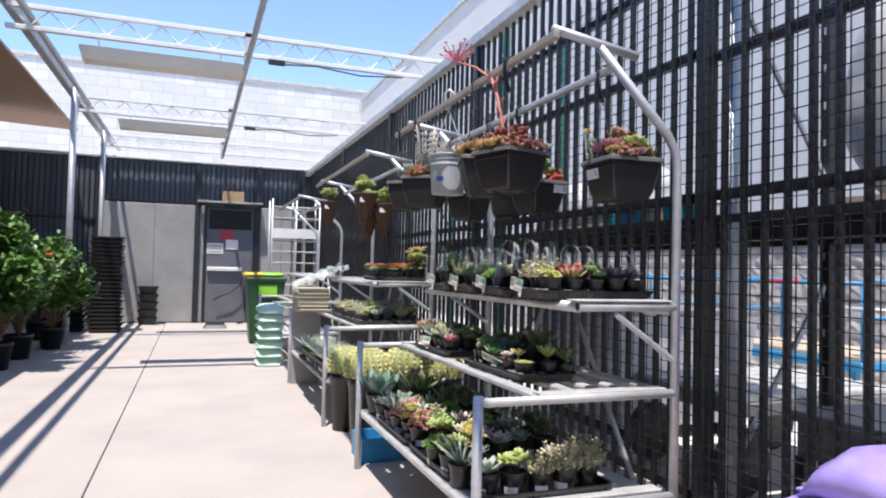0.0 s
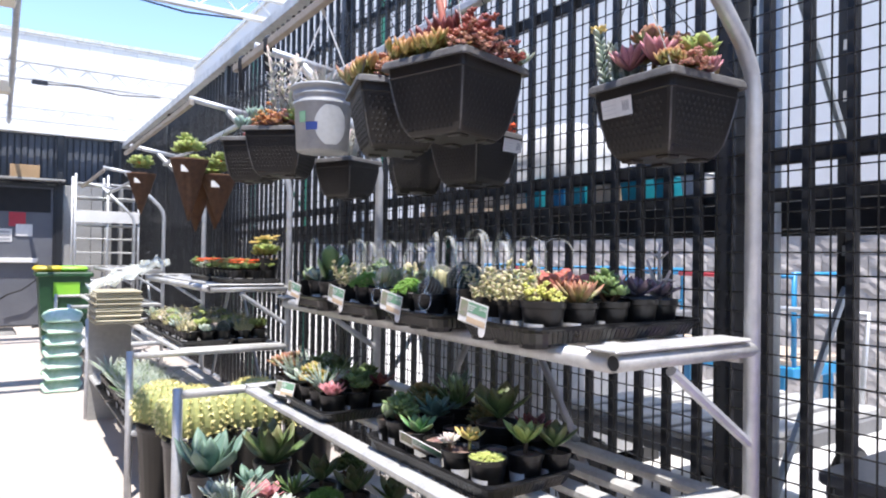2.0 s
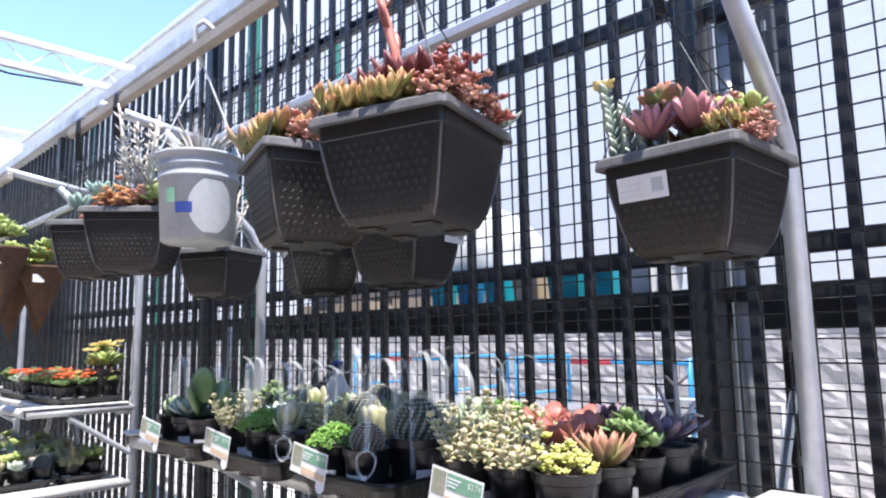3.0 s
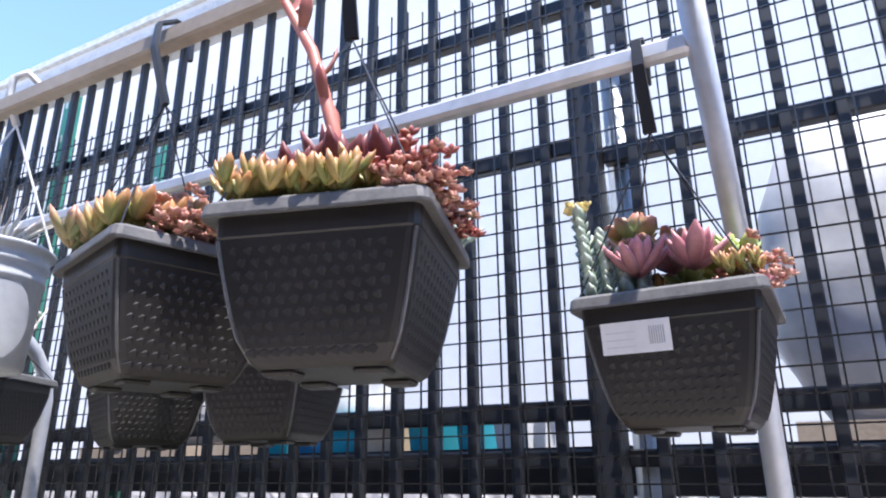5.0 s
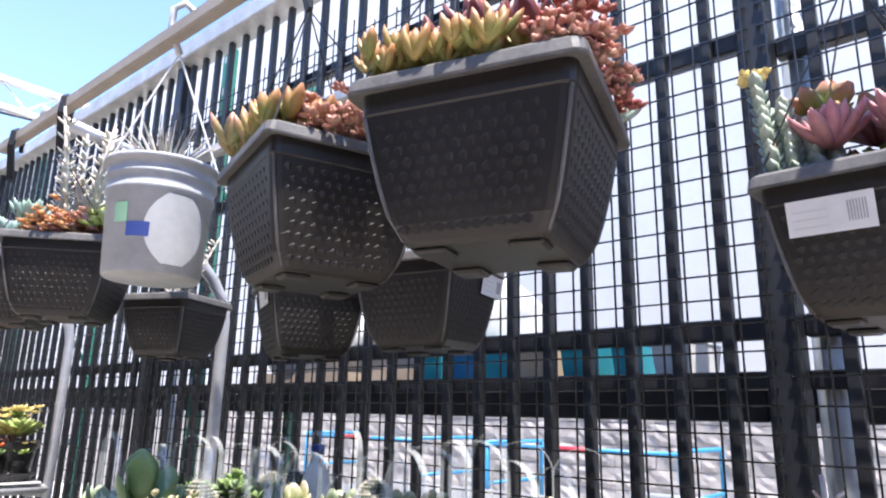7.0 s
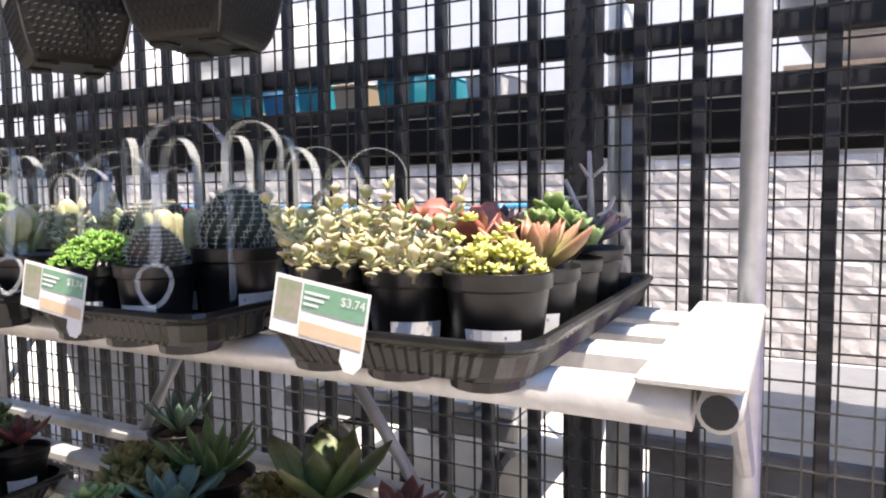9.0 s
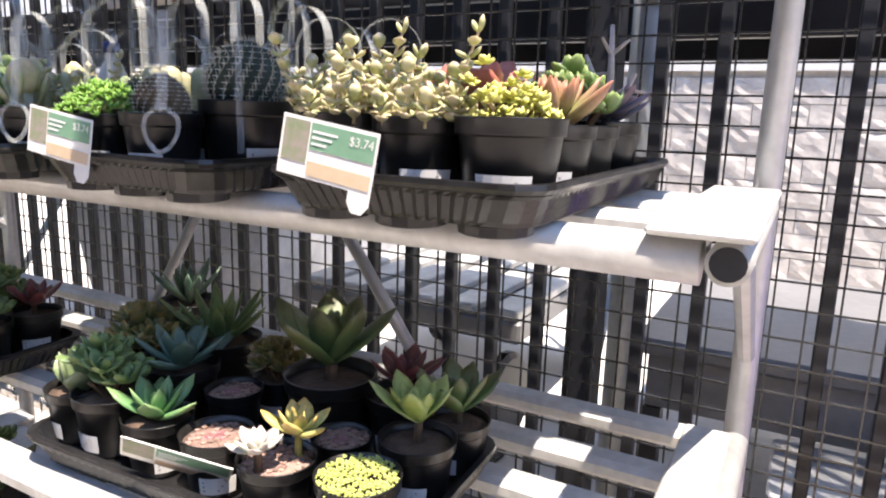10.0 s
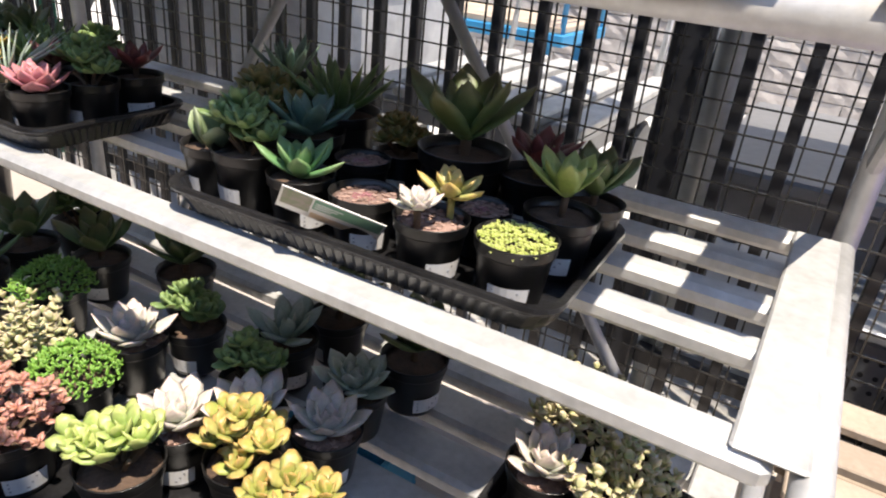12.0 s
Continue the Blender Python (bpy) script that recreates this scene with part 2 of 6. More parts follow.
L_PALE = leafmat("pale_silver_leaf", (0.52, 0.5, 0.44), (0.6, 0.48, 0.44), (0.44, 0.46, 0.4))
L_BLUE = leafmat("blue_green_leaf", (0.11, 0.2, 0.16), (0.17, 0.26, 0.2), (0.09, 0.16, 0.12))
L_PURP = leafmat("purple_leaf", (0.13, 0.09, 0.14), (0.2, 0.12, 0.16), (0.1, 0.11, 0.1))
L_JADE = leafmat("red_edged_jade_leaf", (0.19, 0.24, 0.09), (0.42, 0.17, 0.12), (0.33, 0.25, 0.12), tipstart=0.5)
L_ORANGE = leafmat("orange_leaf", (0.5, 0.2, 0.08), (0.6, 0.3, 0.14), (0.42, 0.24, 0.1))
L_TEAL = leafmat("pale_teal_leaf", (0.22, 0.36, 0.3), (0.32, 0.44, 0.38), (0.18, 0.3, 0.26))
L_FLAP = leafmat("red_flushed_flat_leaf", (0.1, 0.17, 0.06), (0.4, 0.11, 0.09), (0.3, 0.1, 0.07), tipstart=0.5)
L_VARI = leafmat("cream_green_leaf", (0.5, 0.46, 0.27), (0.56, 0.46, 0.32), (0.33, 0.37, 0.16))
L_WOOL = leafmat("woolly_column_skin", (0.36, 0.37, 0.22), (0.52, 0.48, 0.3), (0.42, 0.38, 0.2), 0.8)
L_YEL = leafmat("yellow_leaf", (0.5, 0.46, 0.15), (0.55, 0.36, 0.12), (0.44, 0.44, 0.16))
L_CHART = leafmat("chartreuse_leaf", (0.46, 0.52, 0.14), (0.58, 0.6, 0.24), (0.36, 0.45, 0.1))
L_DGREEN = leafmat("dark_green_leaf", (0.1, 0.17, 0.06), (0.16, 0.15, 0.07), (0.13, 0.19, 0.07))
L_FRESH = leafmat("fresh_green_leaf", (0.1, 0.24, 0.09), (0.2, 0.3, 0.13), (0.13, 0.28, 0.11))
L_BUSH = leafmat("bush_leaf", (0.07, 0.17, 0.025), (0.12, 0.24, 0.04), (0.05, 0.12, 0.02))
L_OLIVE = leafmat("olive_leaf", (0.16, 0.16, 0.05), (0.26, 0.18, 0.06), (0.12, 0.15, 0.05))
L_SAGE = leafmat("sage_leaf", (0.2, 0.27, 0.14), (0.28, 0.33, 0.2), (0.16, 0.22, 0.12))
CACT = leafmat("cactus_skin", (0.035, 0.055, 0.04), (0.06, 0.08, 0.06), (0.05, 0.065, 0.045), 0.7)
L_YELC = leafmat("yellow_sedum_leaf", (0.56, 0.54, 0.13), (0.66, 0.62, 0.24), (0.46, 0.5, 0.11))
CACTY = leafmat("golden_barrel_skin", (0.34, 0.34, 0.13), (0.42, 0.4, 0.18), (0.28, 0.31, 0.12), 0.7)
CACTB = leafmat("brown_cactus_skin", (0.12, 0.08, 0.05), (0.17, 0.12, 0.08), (0.14, 0.1, 0.06), 0.7)
SPINE = mat("pale_spines", (0.42, 0.39, 0.31), (0.5, 0.47, 0.38), 0.7)
SPINEY = mat("yellow_spines", (0.78, 0.7, 0.28), (0.85, 0.78, 0.42), 0.7)


# ---- mesh helpers ----
class MB:
    """Collects vertices (with a u along a leaf) and faces of one mesh."""

    def __init__(self):
        self.v, self.f, self.u = [], [], []

    def add(self, vs, fs, m=None, us=None):
        k = len(self.v)
        self.v += [tuple(m @ Vector(p)) for p in vs] if m else [tuple(p) for p in vs]
        self.u += us if us else [0.0] * len(vs)
        self.f += [tuple(k + i for i in f) for f in fs]
        return self

    def box(self, lo, hi, m=None, bev=0.0):
        (a, b, c), (d, e, f) = lo, hi
        w = min(bev, (d - a) / 2.1, (e - b) / 2.1)
        if w <= 0:
            vs = [(a, b, c), (d, b, c), (d, e, c), (a, e, c), (a, b, f), (d, b, f), (d, e, f), (a, e, f)]
            return self.add(vs, [(3, 2, 1, 0), (4, 5, 6, 7), (0, 1, 5, 4), (1, 2, 6, 5), (2, 3, 7, 6), (3, 0, 4, 7)], m)
        ring = lambda x0, y0, x1, y1, z, q: [(x0 + q, y0, z), (x1 - q, y0, z), (x1, y0 + q, z), (x1, y1 - q, z), (x1 - q, y1, z), (x0 + q, y1, z), (x0, y1 - q, z), (x0, y0 + q, z)]
        h = min(w, (f - c) / 2.1)
        rows = [ring(a + h, b + h, d - h, e - h, c, w / 2), ring(a, b, d, e, c + h, w), ring(a, b, d, e, f - h, w), ring(a + h, b + h, d - h, e - h, f, w / 2)]
        return self.loft(rows, m)

    def loft(self, rows, m=None, us=None, caps=True, closed=True):
        n = len(rows[0])
        vs = [p for r in rows for p in r]
        fs = []
        for i in range(len(rows) - 1):
            for j in range(n if closed else n - 1):
                k = (j + 1) % n
                fs.append((i * n + j, i * n + k, (i + 1) * n + k, (i + 1) * n + j))
        if caps:
            fs.append(tuple(reversed(range(n))))
            fs.append(tuple((len(rows) - 1) * n + j for j in range(n)))
        return self.add(vs, fs, m, [u for u in us for _ in range(n)] if us else None)

    def tube(self, pts, r, n=10, caps=True, us=None):
        pts = [Vector(p) for p in pts]
        rr = r if isinstance(r, (list, tuple)) else [r] * len(pts)
        rows, ref = [], None
        for i, p in enumerate(pts):
            d = (pts[min(i + 1, len(pts) - 1)] - pts[max(i - 1, 0)]).normalized()
            if ref is None:
                ref = d.orthogonal().normalized()
            s = (ref - d * ref.dot(d)).normalized()
            ref = s
            t = d.cross(s)
            rows.append([p + (s * math.cos(2 * math.pi * k / n) + t * math.sin(2 * math.pi * k / n)) * rr[i] for k in range(n)])
        return self.loft(rows, None, us, caps)

    def lathe(self, prof, n=20, m=None, caps=True):
        rows = [[(r * math.cos(2 * math.pi * k / n), r * math.sin(2 * math.pi * k / n), z) for k in range(n)] for r, z in prof]
        return self.loft(rows, m, None, caps)

    def mesh(self, name, material, smooth=False):
        me = bpy.data.meshes.new(name)
        me.from_pydata(self.v, [], self.f)
        uv = me.uv_layers.new(name="UVMap")
        idx = np.zeros(len(me.loops), dtype=np.int32)
        me.loops.foreach_get("vertex_index", idx)
        flat = np.zeros((len(me.loops), 2), dtype=np.float32)
        flat[:, 0] = np.array(self.u, dtype=np.float32)[idx]
        uv.data.foreach_set("uv", flat.ravel())
        if smooth:
            me.polygons.foreach_set("use_smooth", [True] * len(me.polygons))
        me.materials.append(material)
        me.update()
        return me


def part(name, mb, material, parent=None, label="", smooth=False, m=None, kind=""):
    """Links one mesh as an object, under a thing or a part."""
    me = mb.mesh(name, material, smooth) if isinstance(mb, MB) else mb
    ob = new(name, me)
    if parent:
        ob.parent = parent
    if m is not None:
        ob.matrix_basis = m
    return tagged(ob, label=label, kind=kind)


def thing(name, label, category, m=None, group="", kind=""):
    ob = new(name)
    ob.empty_display_size = 0.05
    if m is not None:
        ob.matrix_basis = m
    return tagged(ob, label, category, group, kind)


def T(x, y, z, rz=0, s=1.0):
    return Matrix.Translation((x, y, z)) @ Matrix.Rotation(radians(rz), 4, "Z") @ Matrix.Scale(s, 4)


def boxpart(name, lo, hi, material, parent=None, label="", bev=0.0, kind="", m=None):
    return part(name, MB().box(lo, hi, m, bev), material, parent, label, kind=kind)


# ---- setting ----
FX = 2.22          # plane of the wire mesh on the side fence
WY = 14.7          # face of the end wall
def structure(ob, label, category):
    return tagged(ob, label, category, kind="structure")


structure(part("ground", MB().box((-400, -400, -0.3), (400, 400, -0.06)), YARD), "pale grey concrete yard ground", "ground")
floor = structure(thing("floor", "", ""), "sunlit cream concrete aisle floor with saw-cut joints", "floor")
boxpart("bedding", (-7, -5, -0.058), (2.28, 16, -0.03), mat("joint_grime", (0.16, 0.14, 0.13), None, 0.95), floor, "dark joint filler")
for x0, x1 in ((-7, -3.4), (-3.4, -0.5), (-0.5, 2.28)):
    for y0, y1 in ((-5, -0.4), (-0.4, 5.5), (5.5, 10.6), (10.6, 16)):
        boxpart("slab", (x0 + 0.004, y0 + 0.003, -0.04), (x1 - 0.004, y1 - 0.003, 0), CONC, floor, bev=0.004)

# end wall: grey sheet cladding below, dark slats above, with posts
end = structure(thing("wall_end", "", ""), "end wall of dark vertical slats over grey sheet cladding", "wall")
boxpart("backing", (-7, WY + 0.05, 0), (2.3, WY + 0.12, 3.26), BLACKM, end, "black backing")
x = -1.72
while x < 0.15:
    boxpart("cladding_sheet", (x, WY + 0.01, 0.02), (min(x + 0.95, 0.17) - 0.003, WY + 0.05, 2.4), CLAD, end, bev=0.006)
    x += 0.95
boxpart("cladding_sheet", (1.2, WY + 0.01, 0.02), (1.72, WY + 0.05, 2.42), CLAD, end, bev=0.006)
boxpart("cladding_sheet", (1.726, WY + 0.01, 0.02), (2.24, WY + 0.05, 2.42), CLAD, end, bev=0.006)
slat_hi = MB().box((0, 0, 2.44), (0.075, 0.03, 3.24), None, 0.008).mesh("slat", NAVY)
slat_lo = MB().box((0, 0, 0.05), (0.075, 0.03, 3.24), None, 0.008).mesh("slat", NAVY)
x = -6.9
k = 0
while x < 2.2:
    part("slat", slat_lo if x < -1.8 else slat_hi, None, end, m=Matrix.Translation((x, WY + 0.012 + 0.008 * (k % 2), 0)))
    x += 0.097
    k += 1
for px in (-4.2, -1.79, 0.03, 1.23, 2.1):
    boxpart("fence_post", (px - 0.05, WY - 0.05, 0), (px + 0.05, WY + 0.01, 3.3), BLACKM, end, bev=0.006)
boxpart("rail", (-7, WY - 0.02, 2.02), (-1.85, WY + 0.01, 2.07), BLACKM, end)
boxpart("coping", (-7, WY - 0.06, 3.27), (2.3, WY + 0.14, 3.31), STEELW, end, "white capping strip", 0.004)

# door in the end wall
door = structure(thing("door_1", "", ""), "slate grey closed metal door with push bar and notices", "door")
boxpart("door_leaf", (0.22, WY - 0.02, 0.02), (1.14, WY + 0.02, 2.36), DOORM, door, bev=0.004)
for lo, hi in (((0.16, WY - 0.04, 0), (0.217, WY + 0.03, 2.42)), ((1.143, WY - 0.04, 0), (1.2, WY + 0.03, 2.42)), ((0.217, WY - 0.04, 2.362), (1.143, WY + 0.03, 2.42))):
    boxpart("door_frame", lo, hi, BLACKM, door, bev=0.004)
boxpart("push_bar", (0.24, WY - 0.1, 1.07), (0.92, WY - 0.03, 1.15), STEELW, door, "white push bar", 0.01)
boxpart("vision_panel", (0.26, WY - 0.028, 1.93), (1.1, WY - 0.021, 2.33), INKD, door, "black panel at the door's head", 0.002)
boxpart("sign", (0.5, WY - 0.03, 1.68), (0.74, WY - 0.022, 1.92), REDP, door, "red notice")
sheet = boxpart("notice", (0.6, WY - 0.036, 1.52), (0.84, WY - 0.031, 1.72), PAPER, door, "white paper notice")
n2 = boxpart("notice", (0.23, WY - 0.03, 1.42), (0.55, WY - 0.023, 1.64), PAPER, door, "framed white notice")
for i in range(3):
    boxpart("print", (0.26, WY - 0.034, 1.45 + 0.06 * i), (0.52, WY - 0.031, 1.48 + 0.06 * i), INK, n2)
ledge = thing("shelf_board", "grey board shelf fixed above the door", "shelf")
boxpart("board", (0.02, WY - 0.3, 2.455), (1.3, WY - 0.06, 2.49), CLAD, ledge, bev=0.004)
for bx in (0.1, 1.2):
    boxpart("bracket", (bx, WY - 0.28, 2.425), (bx + 0.03, WY - 0.06, 2.452), BLACKM, ledge)
cb = thing("cardboard_box", "small closed cardboard box on the shelf board", "box")
boxpart("box_body", (0.5, WY - 0.28, 2.492), (0.92, WY - 0.08, 2.7), CARD, cb, bev=0.004)
boxpart("tape", (0.5, WY - 0.2, 2.701), (0.92, WY - 0.15, 2.703), TANP, cb)
hose = thing("hose", "black hose hanging in a loop before the door", "hose")
part("pipe", MB().tube([(0.98, WY - 0.13, 1.0), (1.0, WY - 0.13, 0.5), (1.02, WY - 0.14, 0.03), (0.95, WY - 0.3, 0.02), (0.85, WY - 0.4, 0.02)], 0.016, 8), BLACKM, hose, smooth=True)
part("loop", MB().tube([(0.97, WY - 0.13, 1.02), (0.9, WY - 0.14, 0.78), (0.7, WY - 0.15, 0.62), (0.5, WY - 0.14, 0.55), (0.4, WY - 0.13, 0.47)], 0.014, 8), BLACKM, hose, smooth=True)
mt = thing("doorstop", "dark rubber wedge lying on the floor", "mat")
part("wedge", MB().loft([[(0.2, 13.35, 0.001), (0.62, 13.35, 0.001), (0.62, 13.75, 0.001), (0.2, 13.75, 0.001)], [(0.25, 13.4, 0.06), (0.57, 13.4, 0.06), (0.57, 13.7, 0.09), (0.25, 13.7, 0.09)]]), BLACKM, mt)

# side fence: square bars, rails, posts, a timber-grey top beam, wire mesh on the aisle side
fence = structure(thing("fence_side", "", ""), "black steel bar fence with square wire mesh", "fence")
bar = MB().box((-0.0135, -0.0135, 0.04), (0.0135, 0.0135, 3.135), None, 0.003).mesh("fence_bar", BLACKM)
posts = [-2.9, -0.1, 2.565, 5.35, 8.1, 10.9, 13.7]
y = -4.4
while y < WY - 0.05:
    if all(abs(y - p) > 0.055 for p in posts):
        part("fence_bar", bar, None, fence, m=Matrix.Translation((FX + 0.045, y, 0)))
    y += 0.118
for p in posts:
    boxpart("fence_post", (FX + 0.01, p - 0.036, 0), (FX + 0.085, p + 0.036, 3.139), BLACKM, fence, bev=0.006)
    part("zinc_post", MB().tube([(FX + 0.13, p - 0.07, -0.05), (FX + 0.13, p - 0.07, 2.55)], 0.037, 16), ZINC, fence, "mottled galvanised round post", True)
for i in range(len(posts) - 1):
    a, b = posts[i] + 0.037, posts[i + 1] - 0.037
    up = 0.05 if i % 2 else 0.0
    for z0, z1 in ((0.12, 0.17), (1.45, 1.49), (1.56, 1.61), (2.27 - up, 2.32 - up), (2.73, 2.78)):
        boxpart("rail", (FX + 0.062, a, z0), (FX + 0.1, b, z1), BLACKM, fence, bev=0.004)
boxpart("top_beam", (FX - 0.03, -5, 3.14), (FX + 0.1, WY - 0.07, 3.23), GALVW, fence, "weathered grey top beam", 0.006)


def wires(y0, y1, z1):
    mb = MB()
    p, r = 0.058, 0.0028
    yy = y0
    i = 0
    while yy < y1:
        mb.tube([(FX - 0.002, yy, 0.06), (FX - 0.002 + 0.002 * math.sin(i), yy, z1 + 0.04 * math.sin(i * 7.1))], r, 4, False)
        yy += p
        i += 1
    z = 0.08
    while z < z1 - 0.03:
        mb.tube([(FX + 0.004, y0, z), (FX + 0.003, (y0 + y1) / 2, z + 0.003 * math.sin(z * 9)), (FX + 0.004, y1, z)], r, 4, False)
        z += p
    return mb


for y0, y1, z1 in ((-0.1, 2.56, 3.12), (2.56, 5.35, 2.86)):
    r, p = 0.0028, 0.058
    up_wire = MB().tube([(0, 0, 0.06), (0.002, 0.002, z1 * 0.5), (-0.001, 0, z1)], r, 4, False).mesh("mesh_wire", WIRE)
    across = MB().tube([(0, y0 + 0.01, 0), (0.001, (y0 + y1) / 2, 0.002), (0, y1 - 0.01, 0)], r, 4, False).mesh("mesh_wire", WIRE)
    yy, i = y0 + 0.02, 0
    while yy < y1 - 0.01:
        part("mesh_wire", up_wire, None, fence, m=Matrix.Translation((FX - 0.002, yy + 0.002 * math.sin(i * 3.3), 0.03 * math.sin(i * 7.1) - 0.02)))
        yy += p
        i += 1
    z = 0.08
    while z < z1 - 0.05:
        part("mesh_wire", across, None, fence, m=Matrix.Translation((FX + 0.004, 0, z + 0.002 * math.sin(z * 40))))
        z += p
for y0, y1, z1 in ((-3.0, -0.1, 3.1), (5.35, 8.1, 2.86), (8.1, 10.9, 2.86), (10.9, 14.6, 2.86)):
    part("wire_mesh", wires(y0 + 0.01, y1 - 0.01, z1), WIRE, fence, kind="stuff")

# closing walls round the aisle: canopy side and behind
structure(boxpart("wall_left", (-7.1, -5, 0), (-7.0, 16, 4.4), CLAD), "plain grey wall behind the shaded benches", "wall")
structure(boxpart("wall_rear", (-7.1, -5.1, 0), (2.3, -5.0, 3.3), CLAD), "plain grey wall across the aisle", "wall")

# canopy roof over the shaded side, gutter beam, posts, trusses
structure(part("ceiling", MB().loft([[(-7, -5, 4.2), (-7, 16, 4.2), (-7, 16, 4.16), (-7, -5, 4.16)], [(-2.4, -5, 4.0), (-2.4, 16, 4.0), (-2.4, 16, 3.96), (-2.4, -5, 3.96)]]), TARP), "tan shade cloth canopy", "ceiling")
gutter = structure(thing("trim_gutter", "", ""), "galvanised gutter beam along the canopy's edge", "beam")
boxpart("beam", (-1.86, -5, 3.7), (-1.76, 16, 3.86), GALVW, gutter, bev=0.01)
part("pipe", MB().tube([(-1.6, -5, 3.62), (-1.6, 16, 3.62)], 0.035, 10), GALV, gutter, smooth=True)
for py in (11.0, 14.4):
    cp = thing("canopy_post", "round galvanised steel post carrying the canopy", "post", group="canopy posts")
    part("post", MB().tube([(-1.71, py, 0), (-1.71, py, 3.72)], 0.045, 14), GALV, cp, smooth=True)
    boxpart("base_plate", (-1.8, py - 0.09, 0.001), (-1.62, py + 0.09, 0.012), GALVW, cp)
    part("brace", MB().tube([(-1.71, py + 0.03, 3.0), (-1.8, py + 0.9, 3.72)], 0.025, 10), GALV, cp, smooth=True)
for ty, lit in ((7.5, 1), (11.3, 1), (14.45, 0)):
    tr = thing("roof_truss", "white steel lattice truss spanning the open roof", "truss", group="roof trusses")
    for zz in (3.46, 3.67):
        boxpart("chord", (-1.78, ty - 0.03, zz - 0.022), (2.72, ty + 0.03, zz + 0.022), STEELW, tr, bev=0.004)
    n = 26
    for i in range(n):
        xa = -1.75 + i * 4.42 / n
        xb = xa + 4.42 / n
        za, zb = (3.485, 3.645) if i % 2 else (3.645, 3.485)
        part("web_rod", MB().tube([(xa, ty, za), (xb, ty, zb)], 0.008, 6), STEELW, tr)
    boxpart("node_plate", (0.43, ty - 0.03, 3.4), (0.51, ty + 0.03, 3.72), GALVW, tr, bev=0.004)
    if lit:
        bx = thing("strip_light", "long cream enclosed strip light hung from the truss", "light", group="strip lights")
        part("housing", MB().loft([[(-1.2, ty + 0.3, 3.45), (0.48, ty + 0.3, 3.45), (0.48, ty + 0.62, 3.45), (-1.2, ty + 0.62, 3.45)], [(-1.17, ty + 0.35, 3.32), (0.45, ty + 0.35, 3.32), (0.45, ty + 0.57, 3.32), (-1.17, ty + 0.57, 3.32)]]), LAMPC, bx)
        for hx in (-1.0, 0.2):
            part("hanger", MB().tube([(hx, ty + 0.46, 3.45), (hx, ty, 3.48)], 0.006, 6), GALV, bx)
        cbx = thing("junction_box", "grey electrical junction box with cable on the truss", "junction box", group="junction boxes")
        boxpart("box_body", (0.68, ty - 0.06, 3.38), (0.86, ty - 0.023, 3.438), BLACKM, cbx, bev=0.006)
        part("cable", MB().tube([(0.86, ty - 0.03, 3.4), (1.2, ty - 0.03, 3.425), (1.7, ty - 0.03, 3.38), (2.2, ty - 0.03, 3.42)], 0.008, 6), BLACKM, cbx)
pur = structure(thing("trim_purlin", "", ""), "galvanised purlin pipe along the open roof", "beam")
part("pipe", MB().tube([(0.47, -5, 3.40), (0.47, 14.6, 3.40)], 0.03, 10), GALV, pur, smooth=True)

# the big white store building: end wall and the wall along the yard
bl = structure(thing("building", "", ""), "big white painted block store building with a flat roofline", "building")
BX, BY, BZ = 6.7, 29.0, 8.9
# One white paint; brightness is put into the tones: end wall paler, yard wall dimmed.
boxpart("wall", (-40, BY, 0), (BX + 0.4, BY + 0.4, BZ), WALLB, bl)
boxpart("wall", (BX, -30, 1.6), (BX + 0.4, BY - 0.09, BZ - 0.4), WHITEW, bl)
boxpart("parapet_cap", (-40, BY - 0.08, BZ), (BX + 0.45, BY + 0.45, BZ + 0.12), GALVW, bl)
boxpart("parapet_cap", (BX - 0.08, -30, BZ - 0.399), (BX + 0.45, BY - 0.09, BZ - 0.28), GALVW, bl)
boxpart("wall_core", (BX + 0.06, -30, -0.06), (BX + 0.4, BY, 1.6), BLOCKG, bl)
rnd = random.Random(4)
def split_block():
    """One split-face block: narrow recessed joints and a face broken into uneven facets."""
    ys, zs = (0.003, 0.07, 0.14, 0.2, 0.27, 0.33, 0.397), (0.003, 0.05, 0.1, 0.15, 0.197)
    vs = [(-(rnd.uniform(0.024, 0.03) if j in (0, 6) or i in (0, 4) else rnd.uniform(0.022, 0.046)), y, z) for i, z in enumerate(zs) for j, y in enumerate(ys)]
    fs = [(i * 7 + j, i * 7 + j + 7, i * 7 + j + 8, i * 7 + j + 1) for i in range(4) for j in range(6)]
    mb = MB().add(vs, fs)
    mb.box((-0.022, 0.003, 0.003), (0, 0.397, 0.197))
    return mb.mesh("block", BLOCKG)


faces = [split_block() for _ in range(7)]
for r in range(8):
    for c in range(34):
        part("block", faces[rnd.randrange(7)], None, bl, m=Matrix.Translation((BX + 0.06, -1.8 + c * 0.4 + 0.2 * (r % 2), r * 0.2 - 0.05)))


